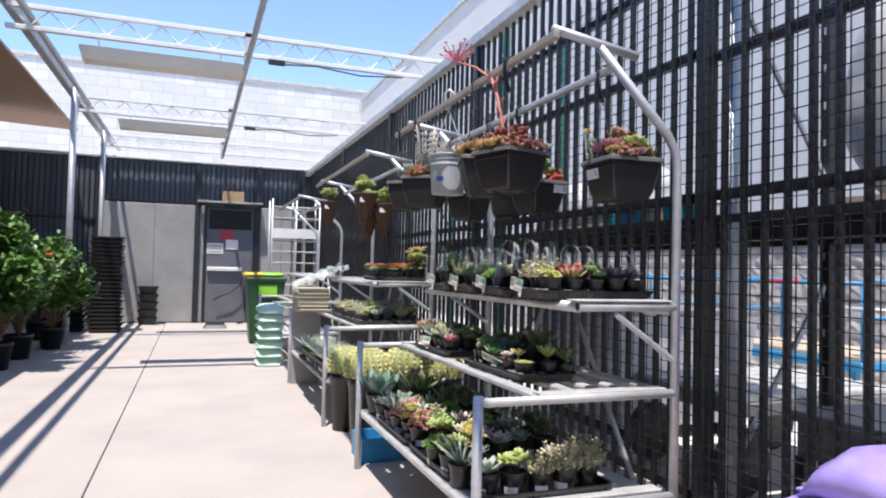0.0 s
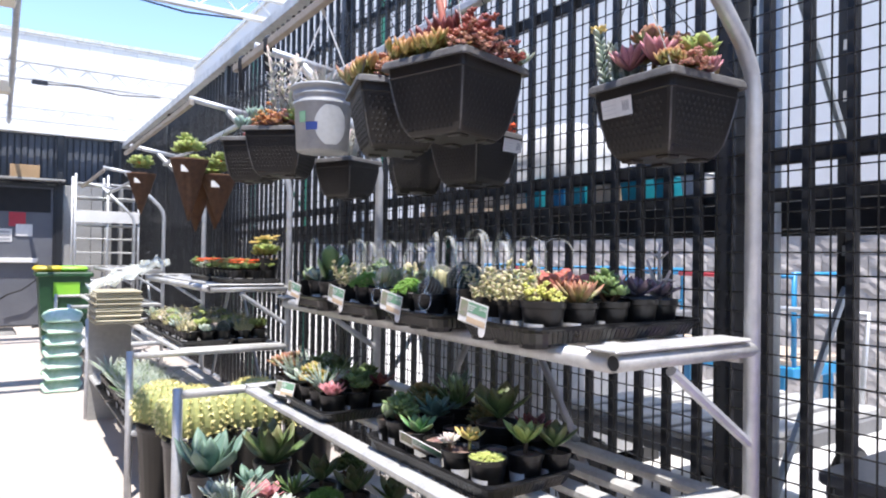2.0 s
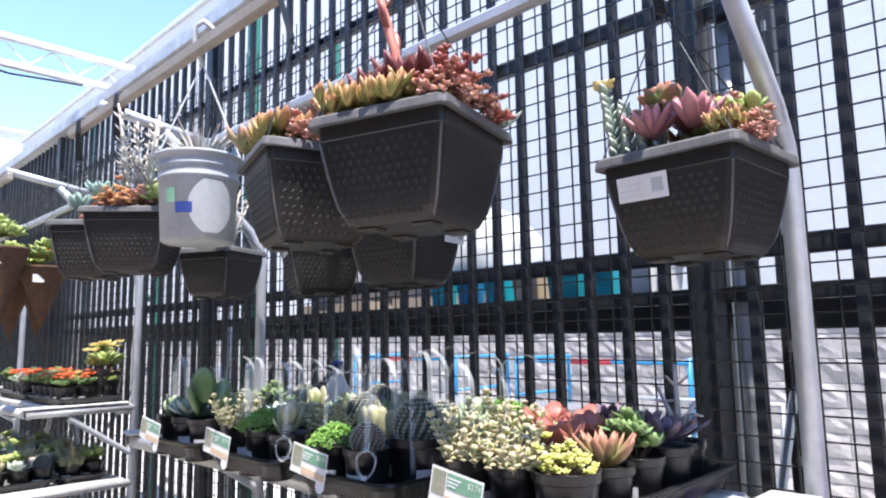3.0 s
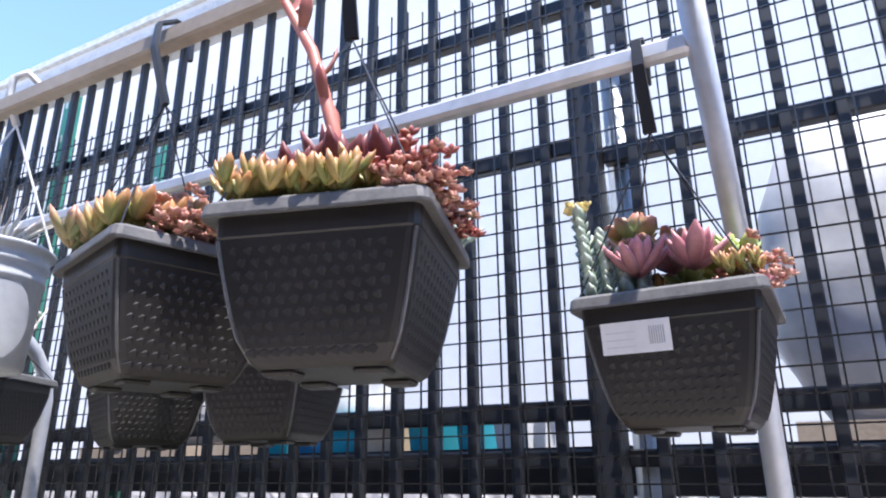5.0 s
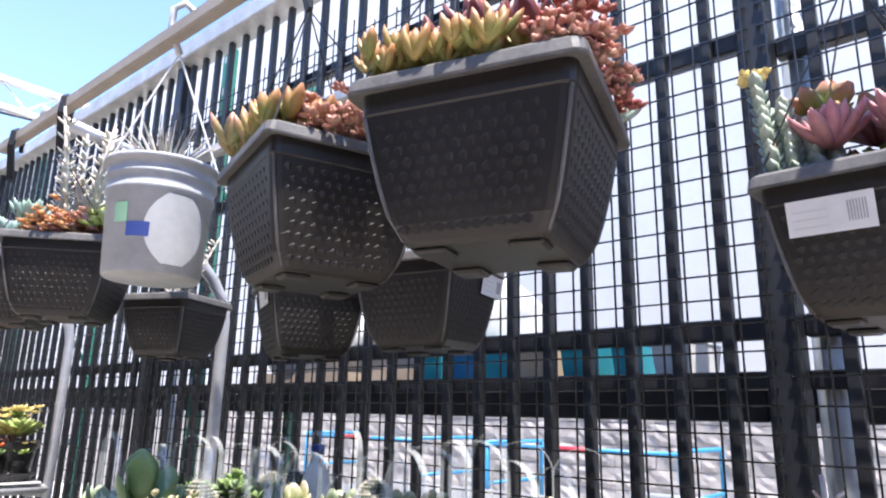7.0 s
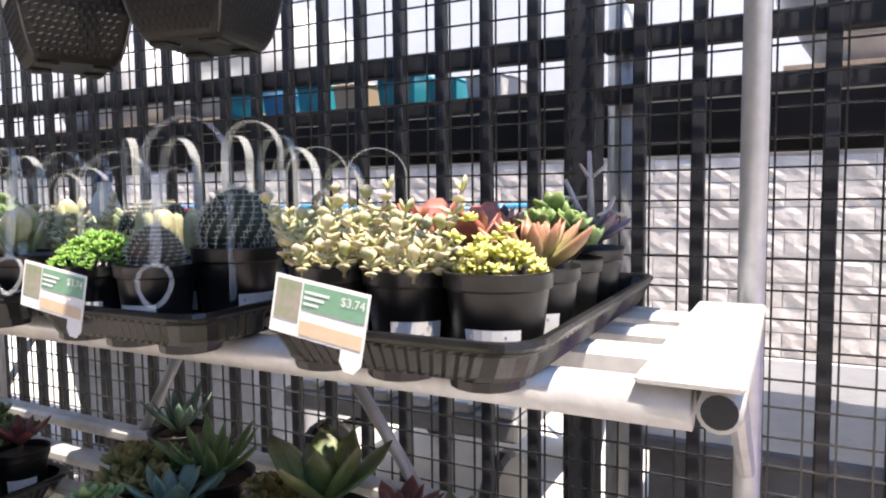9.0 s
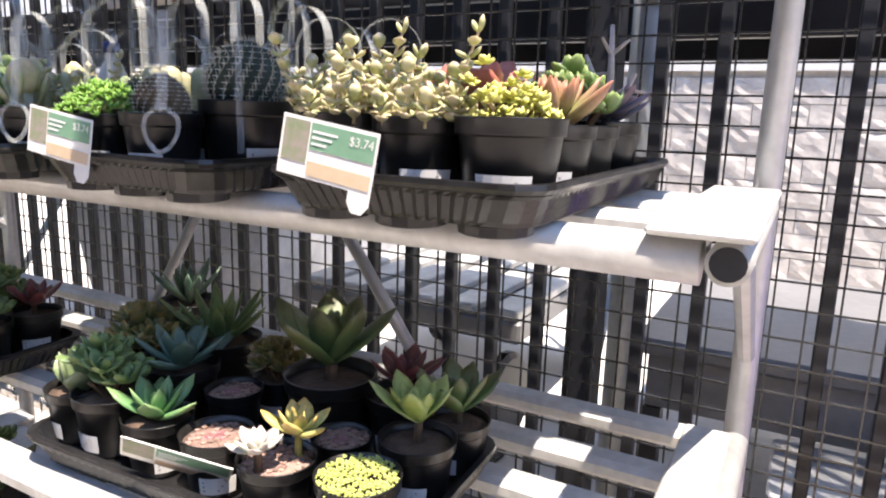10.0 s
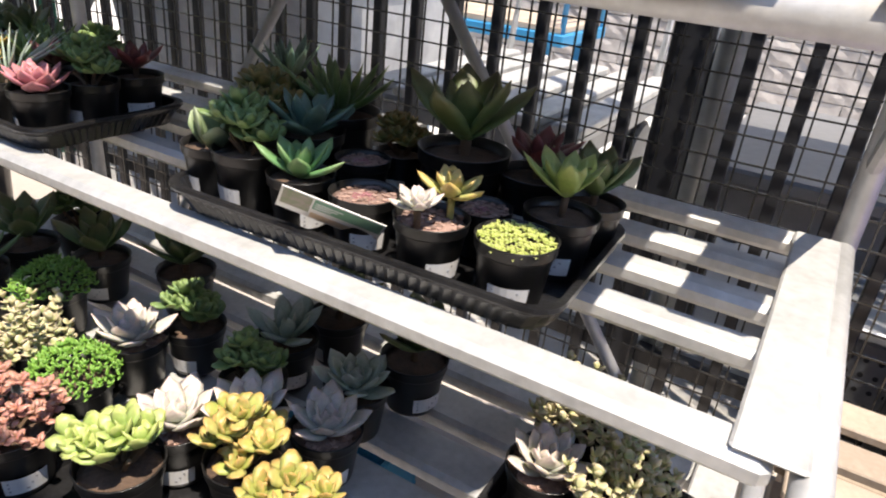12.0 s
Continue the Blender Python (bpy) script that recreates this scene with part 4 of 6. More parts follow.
# prototypes stand where their first copy is used; a pool of makers with plain words
PLANTS = {
    "vari": lambda: potted("branchy", L_VARI, "cream and green leafy succulent in a black nursery pot", top=1.3),
    "carpet": lambda: potted("carpet", L_CHART, "low lime-green carpet succulent in a black nursery pot", top=1.0),
    "yellowcarpet": lambda: potted("bead", L_YELC, "bright yellow-green sedum in a black nursery pot", top=0.85),
    "jade": lambda: potted("jade", L_JADE, "red-edged jade succulent in a black nursery pot", top=1.4),
    "flapred": lambda: potted("flap", L_FLAP, "red and green flat-leaved succulent in a black nursery pot", top=1.25, split=True, lift=0.005),
    "jadepoint": lambda: potted("finger", L_JADE, "red-tipped finger-leaved rosette in a black nursery pot", top=1.25, split=True),
    "jadegold": lambda: potted("jade", L_JGOLD, "gold-green jade succulent in a black nursery pot", top=1.15),
    "jadelime": lambda: potted("jade", L_LIME, "lime-green leafy succulent in a black nursery pot", top=1.2),
    "jadegreen": lambda: potted("jade", L_GREEN, "green leafy succulent in a black nursery pot", top=1.1),
    "greenros": lambda: potted("open", L_FRESH, "bright green open rosette in a black nursery pot", top=1.35, split=True),
    "darkros": lambda: potted("broad", L_DGREEN, "dark green broad-leaved rosette in a black nursery pot", top=1.25, split=True, lift=0.015),
    "purple": lambda: potted("open", L_PURP, "purple-leaved rosette in a black nursery pot", top=1.1, split=True, lift=0.01),
    "maroon": lambda: potted("open", L_DARK, "maroon rosette in a black nursery pot", top=1.1, split=True, lift=0.015),
    "pair": lambda: potted("pair", L_PALE, "white and yellow rosettes on stems in one gritty pot", grit=True),
    "white": lambda: potted("rosette", L_PALE, "pale silver rosette in a black nursery pot", top=1.2, split=True, grit=True),
    "whitelet": lambda: potted("rosette", L_PALE, "small white rosette on a stem in gritty soil", top=0.62, split=True, grit=True, lift=0.025),
    "upright": lambda: potted("broad", L_LIME, "yellow-green upright leafy succulent in a black pot", top=1.05, split=True, lift=0.025),
    "olive": lambda: potted("jade", L_OLIVE, "olive brown leafy succulent in a black nursery pot", top=1.15),
    "yellow": lambda: potted("open", L_YEL, "yellow rosette on a short stem in gritty soil", top=0.85, split=True, grit=True, lift=0.02),
    "grit": lambda: potted("carpet", L_PINK, "pot of pink grit with tiny pink shoots", top=0.35, grit=True),
    "grey": lambda: potted("rosette", L_GREY, "grey-green rosette in a black nursery pot", top=1.2, split=True),
    "greyopen": lambda: potted("open", L_GREY, "grey open rosette with long leaves in a black pot", top=1.4, split=True),
    "blueros": lambda: potted("open", L_BLUE, "blue-green pointed rosette in a black nursery pot", top=1.4, split=True),
    "spiky": lambda: potted("spiky", L_BLUE, "spiky aloe in a black nursery pot", top=1.1, split=True),
    "spikygreen": lambda: potted("spiky", L_GREEN, "green spiky aloe in a black nursery pot", top=1.15, split=True),
    "moss": lambda: potted("moss", L_BRIGHT, "bright green cushion succulent in a black nursery pot", top=1.25),
    "coral": lambda: potted("bead", L_CORAL, "coral pink sedum in a black nursery pot", top=1.2),
    "grass": lambda: potted("grass", L_GREY, "thin grassy pale succulent in a black nursery pot", top=1.0),
    "cactus": lambda: potted("cactus", CACT, "round spined cactus in a black nursery pot", top=0.98),
    "browncactus": lambda: potted("cactus", CACTB, "brown spined cactus column in a black nursery pot", top=0.8),
    "columns": lambda: potted("columns", L_WOOL, "pale woolly column cacti in a black nursery pot", top=1.05),
    "bigpaddle": lambda: potted("paddle", L_GREEN, "tall green paddle cactus in a black nursery pot", top=1.5),
    "paddle": lambda: potted("paddle", L_SAGE, "paddle-leaved cactus in a black nursery pot", top=1.0),
    "paddlepale": lambda: potted("paddle", L_VARI, "pale paddle cactus in a black nursery pot", top=0.9),
    "pinkros": lambda: potted("rosette", L_PINK, "dusty pink rosette in a black nursery pot", top=1.2, split=True),
    "flowery": lambda: potted("jade", L_GREEN, "small plant with orange flowers in a black pot", top=0.95, flower=FLOWO),
    "flowery2": lambda: potted("jade", L_LIME, "small plant with yellow flowers in a black pot", top=1.0, flower=FLOWY),
}
FIRST = {}


def put(key, x, y, z, rz=None, s=1.0):
    rz = seq.uniform(-60, 60) if rz is None else rz
    if key not in FIRST:
        FIRST[key] = PLANTS[key]()
        FIRST[key].matrix_basis = T(x, y, z, rz, s)
        return FIRST[key]
    th = copy_thing(FIRST[key], Matrix.Identity(4))
    th.matrix_basis = T(x, y, z, rz, s)
    return th


# ---- carrying trays ----
def tray(x, y, z, rz=0, L=0.54, W=0.28, H=0.036):
    """A shallow black carrying tray with ribbed walls and a rolled rim; its length runs along local x."""
    th = thing("plant_tray", "black ribbed plastic carrying tray for nursery pots", "plant tray", T(x, y, z, rz), "plant trays")

    def ring(l, w, zz, rib=0.0):
        pts, r = [], 0.035
        for cx, cy, a0 in ((l / 2 - r, w / 2 - r, 0), (-l / 2 + r, w / 2 - r, 90), (-l / 2 + r, -w / 2 + r, 180), (l / 2 - r, -w / 2 + r, 270)):
            for i in range(5):
                a = radians(a0 + 22.5 * i)
                pts.append((cx + r * math.cos(a), cy + r * math.sin(a), zz))
            # straight run to the next corner
            a = radians(a0 + 90)
            nx, ny = (-1, 0) if a0 == 0 else (0, -1) if a0 == 90 else (1, 0) if a0 == 180 else (0, 1)
            run = (l if nx else w) - 2 * r
            n = 64 if nx else 32
            bx, by = cx + r * math.cos(a), cy + r * math.sin(a)
            for i in range(1, n):
                o = rib * (i % 2)
                pts.append((bx + nx * run * i / n + o * math.cos(a), by + ny * run * i / n + o * math.sin(a), zz))
        return pts

    rows = [ring(L - 0.03, W - 0.03, 0.0), ring(L - 0.028, W - 0.028, 0.004, 0.0035), ring(L - 0.01, W - 0.01, H - 0.012, 0.0035), ring(L, W, H - 0.008), ring(L, W, H), ring(L - 0.014, W - 0.014, H), ring(L - 0.034, W - 0.034, 0.006), ring(0.07, 0.07, 0.004)]
    part("tray_body", MB().loft(rows), TRAYB, th)
    part("rim", MB().loft([ring(L, W, H - 0.007), ring(L + 0.006, W + 0.006, H - 0.003), ring(L + 0.004, W + 0.004, H + 0.0015), ring(L - 0.01, W - 0.01, H + 0.0015)], None, None, False), TRAYB, th)
    cup = MB().lathe([(0.031, -0.010), (0.033, -0.009), (0.034, -0.0005)], 14).mesh("tray_cup", TRAYB)
    for j in range(3 if rz == 0 else 0):
        part("tray_cup", cup, None, th, m=Matrix.Translation((-L / 2 + 0.048, -W / 2 + 0.055 + j * (W - 0.11) / 2, 0)))
    return th


def plant_tag(x, y, z, rz, lean=12, w=0.105, h=0.05, price=True, dip=0):
    """A printed plant card stuck in a tray: photo, green band, tan band, price and a slotted foot."""
    th = thing("plant_tag", "printed care card with a photo and price, stuck in a tray", "plant tag", T(x, y, z, rz) @ Matrix.Rotation(radians(-lean), 4, "X") @ Matrix.Rotation(radians(dip), 4, "Y"), "plant tags")
    part("card", MB().box((0, -0.0006, 0), (w, 0.0006, h), None), PAPER, th)
    part("foot", MB().loft([[(w * 0.78 + dx, -0.0006, dz) for dx, dz in ((0, 0), (0.022, 0), (0.022, -0.01), (0.016, -0.018), (0.006, -0.018), (0, -0.01))], [(w * 0.78 + dx, 0.0006, dz) for dx, dz in ((0, 0), (0.022, 0), (0.022, -0.01), (0.016, -0.018), (0.006, -0.018), (0, -0.01))]]), PAPER, th)
    f = -0.0012
    boxpart("photo", (0.003, f, h * 0.25), (w * 0.3, f + 0.0004, h * 0.94), PINKP, th)
    boxpart("green_band", (w * 0.32, f, h * 0.5), (w * 0.98, f + 0.0004, h * 0.94), GREENP, th)
    boxpart("tan_band", (w * 0.32, f, h * 0.06), (w * 0.98, f + 0.0004, h * 0.3), TANP, th)
    for i in range(3):
        boxpart("print", (w * 0.34, f - 0.0005, h * (0.58 + 0.1 * i)), (w * (0.5 + 0.05 * i), f - 0.0002, h * (0.62 + 0.1 * i)), PAPER, th)
    if price:
        cu = bpy.data.curves.new("price", "FONT")
        cu.body, cu.size, cu.align_x = "$3.74", 0.011, "RIGHT"
        me = bpy.data.meshes.new_from_object(bpy.data.objects.new("tmp", cu))
        me.materials.clear()
        me.materials.append(PAPER)
        p = part("price", me, None, th)
        p.matrix_basis = Matrix.Translation((w * 0.97, f - 0.0006, h * 0.72)) @ Matrix.Rotation(radians(90), 4, "X")
    return th


MID, LOW = 0.752, 0.346
UPZ = 1.097


def fill(cx, cy, z, keys, rows, cols, L, W, along_x, jitter=0.006, s=1.0):
    i = 0
    for r in range(rows):
        for c in range(cols):
            u = -L / 2 + L * (c + 0.5) / cols
            v = -W / 2 + W * (r + 0.5) / rows
            if not along_x:
                u, v = v, u
            k = keys[i % len(keys)]
            i += 1
            if k:
                put(k, cx + u + seq.uniform(-jitter, jitter), cy + v + seq.uniform(-jitter, jitter), z + 0.0065, s=s * seq.uniform(0.95, 1.05))


# upper tier of the first rack: four trays, the nearest one over the end
tray(1.54, 2.47, UPZ, 0)
fill(1.54, 2.47, UPZ, ["yellowcarpet", "jadepoint", "jadegreen", "purple", None, "vari", "flapred", "flapred", "jadepoint", "purple", "vari", "vari", "flapred", "flapred", "purple"], 3, 5, 0.5, 0.26, True, s=1.05)
dry = put("purple", 1.735, 2.405, UPZ + 0.0065, s=1.0)
twigs = MB()
for i, (dx, dy, h) in enumerate(((0.0, 0.01, 0.14), (-0.03, 0.025, 0.1), (0.025, -0.02, 0.075))):
    twigs.tube([(0, 0, 0.07), (dx * 0.4, dy * 0.4, 0.07 + h * 0.5), (dx, dy, 0.07 + h)], [0.006, 0.005, 0.003], 6, True, [0.2, 0.6, 1.0])
    for e in (-1, 1):
        twigs.tube([(dx * 0.7, dy * 0.7, 0.07 + h * 0.72), (dx * 0.7 + 0.02 * e, dy * 0.7 - 0.012, 0.07 + h * (0.86 - 0.1 * i))], [0.0035, 0.002], 5, True, [0.6, 1.0])
part("dry_stalk", twigs, L_PALE, dry, "pale dried flower stalks", True)
tray(1.53, 2.82, UPZ, 0)
fill(1.53, 2.82, UPZ, [None, None, "paddle", "vari", "browncactus", None, "columns", "cactus", "paddle", "moss", None, "columns", "paddlepale", "grey", "paddle"], 3, 5, 0.5, 0.26, True, s=1.05)
for k, px, py, sc in (("browncactus", 1.318, 2.797, 1.0), ("cactus", 1.392, 2.742, 1.22), ("moss", 1.318, 2.89, 0.95), ("vari", 1.485, 2.735, 1.0)):
    put(k, px, py, UPZ + 0.0065, s=sc)
tray(1.53, 3.17, UPZ, 0)
fill(1.53, 3.17, UPZ, ["paddlepale", "vari", "cactus", "paddle", "columns", "moss", "columns", "paddle", "cactus", "columns", "vari", "grey", "paddlepale", "paddle", "cactus"], 3, 5, 0.5, 0.26, True, s=1.05)
tray(1.53, 3.52, UPZ, 0)
fill(1.53, 3.52, UPZ, ["bigpaddle", "cactus", "jadegreen", "paddle", "cactus", "grey", "columns", "paddle", "columns", "cactus", "paddle", "jadegreen", "moss", "grey", "cactus"], 3, 5, 0.5, 0.26, True, s=1.05)
plant_tag(1.25, 2.57, UPZ + 0.036, -88, w=0.1, h=0.052, dip=9, lean=3)
plant_tag(1.245, 2.935, UPZ + 0.036, -86, w=0.1, h=0.052, dip=9, lean=3)
plant_tag(1.245, 3.285, UPZ + 0.036, -86, w=0.1, h=0.052, dip=9, lean=3)
plant_tag(1.245, 3.64, UPZ + 0.036, -86, w=0.1, h=0.052, dip=9, lean=3)

# clear plastic carry handles standing over the cactus trays
def loop_handle(x, y, rz, h=0.19, w=0.05):
    th = thing("carry_loop", "clear plastic carry loop arched over a cactus pot", "plastic loop", T(x, y, UPZ + 0.04, rz), "carry loops")
    rows = []
    for i in range(17):
        a = math.pi * i / 16
        cx, cz = -w * math.cos(a), h - w + w * math.sin(a)
        if i in (0, 16):
            cz = 0.0
        rows.append([(cx * 0.98, -0.006, cz), (cx * 0.98, 0.006, cz), (cx * 1.02, 0.006, cz * 1.006), (cx * 1.02, -0.006, cz * 1.006)])
    part("band", MB().loft(rows), CLEAR, th, "clear plastic band")
    return th


hr = random.Random(5)
for cy in (2.82, 3.17, 3.52):
    for i, cx in enumerate((1.33, 1.43, 1.53, 1.63, 1.73)):
        for dy in (-0.06, 0.06):
            loop_handle(cx + hr.uniform(-0.01, 0.01), cy + dy, hr.uniform(60, 120), hr.uniform(0.17, 0.215), hr.uniform(0.04, 0.055))

def loop_hook(x, y, z, rz):
    """The slotted, tear-shaped end of a carry loop, hanging over a pot's side."""
    th = thing("loop_hook", "clear plastic tear-shaped hook end of a carry loop", "plastic hook", T(x, y, z, rz) @ Matrix.Rotation(radians(-8), 4, "X"), "loop hooks")
    part("strap", MB().box((-0.006, -0.0005, 0.04), (0.006, 0.0005, 0.14)), CLEAR, th)
    pts = [(0.018 * math.sin(a) * (1 - 0.25 * math.cos(a)), 0, 0.02 - 0.022 * math.cos(a)) for a in [math.pi * 2 * i / 20 for i in range(20)]]
    part("ring", MB().tube(pts + pts[:1], 0.0026, 6), CLEAR, th, smooth=True)
    return th


loop_hook(1.262, 2.735, UPZ + 0.045, -66)
loop_hook(1.262, 2.99, UPZ + 0.045, -70)

# middle tier: two trays side by side
tray(1.372, 2.712, MID, 92, L=0.53)
for k, px, py, sc in (("carpet", 1.285, 2.495, 1.05), ("pair", 1.275, 2.592, 1.0), ("grit", 1.365, 2.575, 0.85), ("grit", 1.285, 2.69, 0.98), ("greenros", 1.28, 2.782, 0.98), ("jadegreen", 1.285, 2.872, 1.1), ("paddle", 1.285, 2.935, 1.0),
                      ("upright", 1.385, 2.485, 1.05), ("darkros", 1.465, 2.475, 0.95), ("darkros", 1.435, 2.645, 1.42), ("maroon", 1.468, 2.555, 1.15), ("grit", 1.395, 2.775, 0.9), ("blueros", 1.385, 2.862, 1.2), ("olive", 1.385, 2.935, 1.15), ("spikygreen", 1.465, 2.87, 1.38), ("jadegreen", 1.465, 2.945, 0.95), ("olive", 1.465, 2.76, 0.85)):
    put(k, px + 0.012, py + 0.018, MID + 0.0065, s=sc * 0.93)
plant_tag(1.222, 2.775, MID + 0.062, -70, -34, w=0.12, h=0.045, price=False, dip=24)
tray(1.36, 3.51, MID, 90)
for r, xs in enumerate((1.28, 1.365, 1.45)):
    for i, k in enumerate((["pinkros", "grass", "jadegold", "greyopen", "grass", "jade"], ["jadegreen", "maroon", "spikygreen", "greyopen", "jadegreen", "grass"], ["maroon", "jadegreen", "spikygreen", "spikygreen", "darkros", "jadegreen"])[r]):
        put(k, xs, 3.31 + 0.082 * i, MID + 0.0065, s=0.98)
plant_tag(1.20, 3.63, MID + 0.03, -75, 16, price=False)
put("spiky", 1.62, 3.12, MID, s=1.2)

# lower tier: crowded pots on trays
pr = random.Random(9)
LOWER = (
    ("greyopen", 1.06, 2.36), ("jadelime", 1.17, 2.35), ("vari", 1.28, 2.34), ("vari", 1.39, 2.34), ("vari", 1.50, 2.36), ("white", 1.43, 2.47), ("vari", 1.54, 2.47),
    ("grass", 1.02, 2.50), ("jadelime", 1.03, 2.63), ("jadegold", 1.14, 2.68), ("moss", 1.02, 2.78), ("jadegold", 1.195, 2.81), ("jadelime", 1.094, 2.93), ("white", 1.19, 2.94),
    ("white", 1.26, 2.87), ("jadegreen", 1.33, 2.93), ("white", 1.31, 2.765), ("grey", 1.415, 2.79), ("greyopen", 1.444, 2.965), ("darkros", 1.53, 2.755), ("darkros", 1.557, 2.94),
    ("coral", 1.05, 3.10), ("moss", 1.17, 3.14), ("white", 1.285, 3.16), ("jadegreen", 1.38, 3.12), ("vari", 1.18, 3.27), ("darkros", 1.497, 3.28), ("moss", 1.30, 3.40), ("darkros", 1.43, 3.45),
    ("coral", 1.03, 3.38), ("jadegold", 1.05, 3.24), ("greyopen", 1.14, 3.43), ("grass", 1.04, 3.54), ("pinkros", 1.15, 3.57), ("spikygreen", 1.26, 3.58), ("darkros", 1.37, 3.6), ("jadegreen", 1.5, 3.62), ("grey", 1.03, 3.69), ("blueros", 1.16, 3.73))
for k, px, py in LOWER:
    put(k, px, py, LOW + 0.0065, s=pr.uniform(1.15, 1.3))
tray(1.30, 2.40, LOW, 0)
for ty in (2.82, 3.40):
    tray(1.12, ty, LOW, 90)


# ---- hanging baskets ----
def bulge(t):
    return 0.70 + 0.30 * t ** 0.6


def basket(x, y, z, rz, words, S=0.25, H=0.18, bar=(1.235, 2.09), tag=None, planting=()):
    """A square tapered basket with a dimpled weave, rolled rim, wires and a black hook on the bar."""
    th = thing("hanging_basket", words, "hanging basket", T(x, y, z, rz), "hanging baskets")

    def sq(h, zz, r):
        pts = []
        for cx, cy, a0 in ((h - r, h - r, 0), (-h + r, h - r, 90), (-h + r, -h + r, 180), (h - r, -h + r, 270)):
            for i in range(4):
                a = radians(a0 + 30 * i)
                pts.append((cx + r * math.cos(a), cy + r * math.sin(a), zz))
        return pts

    h = S / 2
    rows = [sq(h * 0.58, -H, 0.012)] + [sq(h * 0.88 * bulge(i / 8), -H + 0.004 + (H - 0.044) * i / 8, 0.012) for i in range(9)] + [sq(h * 0.895, -0.038, 0.012), sq(h * 0.9, -0.012, 0.012)]
    part("tub", MB().loft(rows), BASK, th)
    part("rim", MB().loft([sq(h * 0.905, -0.016, 0.012), sq(h * 0.995, -0.019, 0.012), sq(h, -0.016, 0.012), sq(h * 0.985, -0.004, 0.012), sq(h * 0.95, 0, 0.012), sq(h * 0.9, 0, 0.012), sq(h * 0.87, -0.012, 0.01)]), RIMP, th, "dusty grey rolled rim")
    dim = MB()
    for side in range(4):
        q = Matrix.Rotation(math.pi / 2 * side, 4, "Z")
        for r in range(9):
            zz = -H + 0.016 + r * (H - 0.068) / 8
            w = h * 0.88 * bulge((zz + H - 0.004) / (H - 0.044))
            n = 11
            for c in range(n):
                yy = (-0.82 + 1.64 * (c + 0.5 * (r % 2) * 0.9) / n) * w
                dx = 0.0019
                dim.add([(w - 0.001, yy - 0.0085, zz - 0.002), (w - 0.001, yy + 0.003, zz - 0.0065), (w - 0.001, yy + 0.0085, zz + 0.002), (w - 0.001, yy - 0.003, zz + 0.0065), (w + dx, yy + 0.002, zz + 0.002)], [(0, 1, 4), (1, 2, 4), (2, 3, 4), (3, 0, 4)], q)
    part("weave", dim, BASK, th, kind="stuff")
    for sx, sy in ((1, 1), (1, -1), (-1, 1), (-1, -1)):
        pts = []
        for i in range(6):
            t = i / 5
            w = h * 0.88 * bulge(t) - 0.0025
            pts.append((sx * w, sy * w, -H + 0.006 + (H - 0.046) * t))
        part("corner_seam", MB().tube(pts, 0.0022, 5), RIMP, th, "pale worn moulded corner seam")
    for fx_, fy_ in ((0.4, 0.4), (-0.4, 0.4), (0.4, -0.4), (-0.4, -0.4)):
        boxpart("foot", (h * fx_ - 0.018, h * fy_ - 0.018, -H - 0.006), (h * fx_ + 0.018, h * fy_ + 0.018, -H + 0.002), BASK, th, bev=0.003)
    part("soil", MB().loft([sq(h * 0.87, -0.03, 0.01), sq(h * 0.89, -0.014, 0.01)]), SOIL, th)
    inv = T(x, y, z, rz).inverted()
    hook = inv @ Vector((bar[0], y, bar[1]))
    low = hook + Vector((0, 0, -0.12))
    for sx, sy in ((1, 1), (1, -1), (-1, 1), (-1, -1)):
        part("hanger_wire", MB().tube([(sx * h * 0.9, sy * h * 0.9, -0.004), low], 0.0012, 5), BLACKM if tag is None or tag else GALV, th)
    hk = [hook + Vector((0.0, 0, -0.12)), hook + Vector((-0.028, 0, -0.03)), hook + Vector((-0.026, 0, 0.012)), hook + Vector((0, 0, 0.03)), hook + Vector((0.026, 0, 0.01)), hook + Vector((0.028, 0, -0.03))]
    g = MB()
    rows = []
    for p, w in zip(hk, (0.009, 0.008, 0.006, 0.006, 0.006, 0.004)):
        d = Vector((0.0035, 0, 0))
        rows.append([p + Vector((0, -w, 0)) - d, p + Vector((0, w, 0)) - d, p + Vector((0, w, 0)) + d, p + Vector((0, -w, 0)) + d])
    g.loft(rows)
    part("hook", g, BLACKM, th, "black plastic hook")
    if tag:
        a, u0, zz = tag
        q = Matrix.Rotation(radians(a), 4, "Z")
        w = h * 0.88 * bulge((zz + H - 0.004) / (H - 0.044)) + 0.0035
        tilt = Matrix.Translation((w, 0, zz)) @ Matrix.Rotation(radians(9), 4, "Y")
        zz = 0.0
        s = part("price_sticker", MB().box((0, u0, zz - 0.02), (0.0008, u0 + 0.086, zz + 0.02), q @ tilt), PAPER, th, "white printed price sticker")
        for i in range(3):
            part("print", MB().box((0.0009, u0 + 0.006, zz - 0.012 + 0.009 * i), (0.0014, u0 + 0.042, zz - 0.0105 + 0.009 * i), q @ tilt), INKP, s)
        for i in range(7):
            part("print", MB().box((0.0009, u0 + 0.06 + 0.0028 * i, zz - 0.01), (0.0014, u0 + 0.0613 + 0.0028 * i, zz + 0.012), q @ tilt), INK, s)
    rnd = random.Random(int(x * 1000 + y * 100))
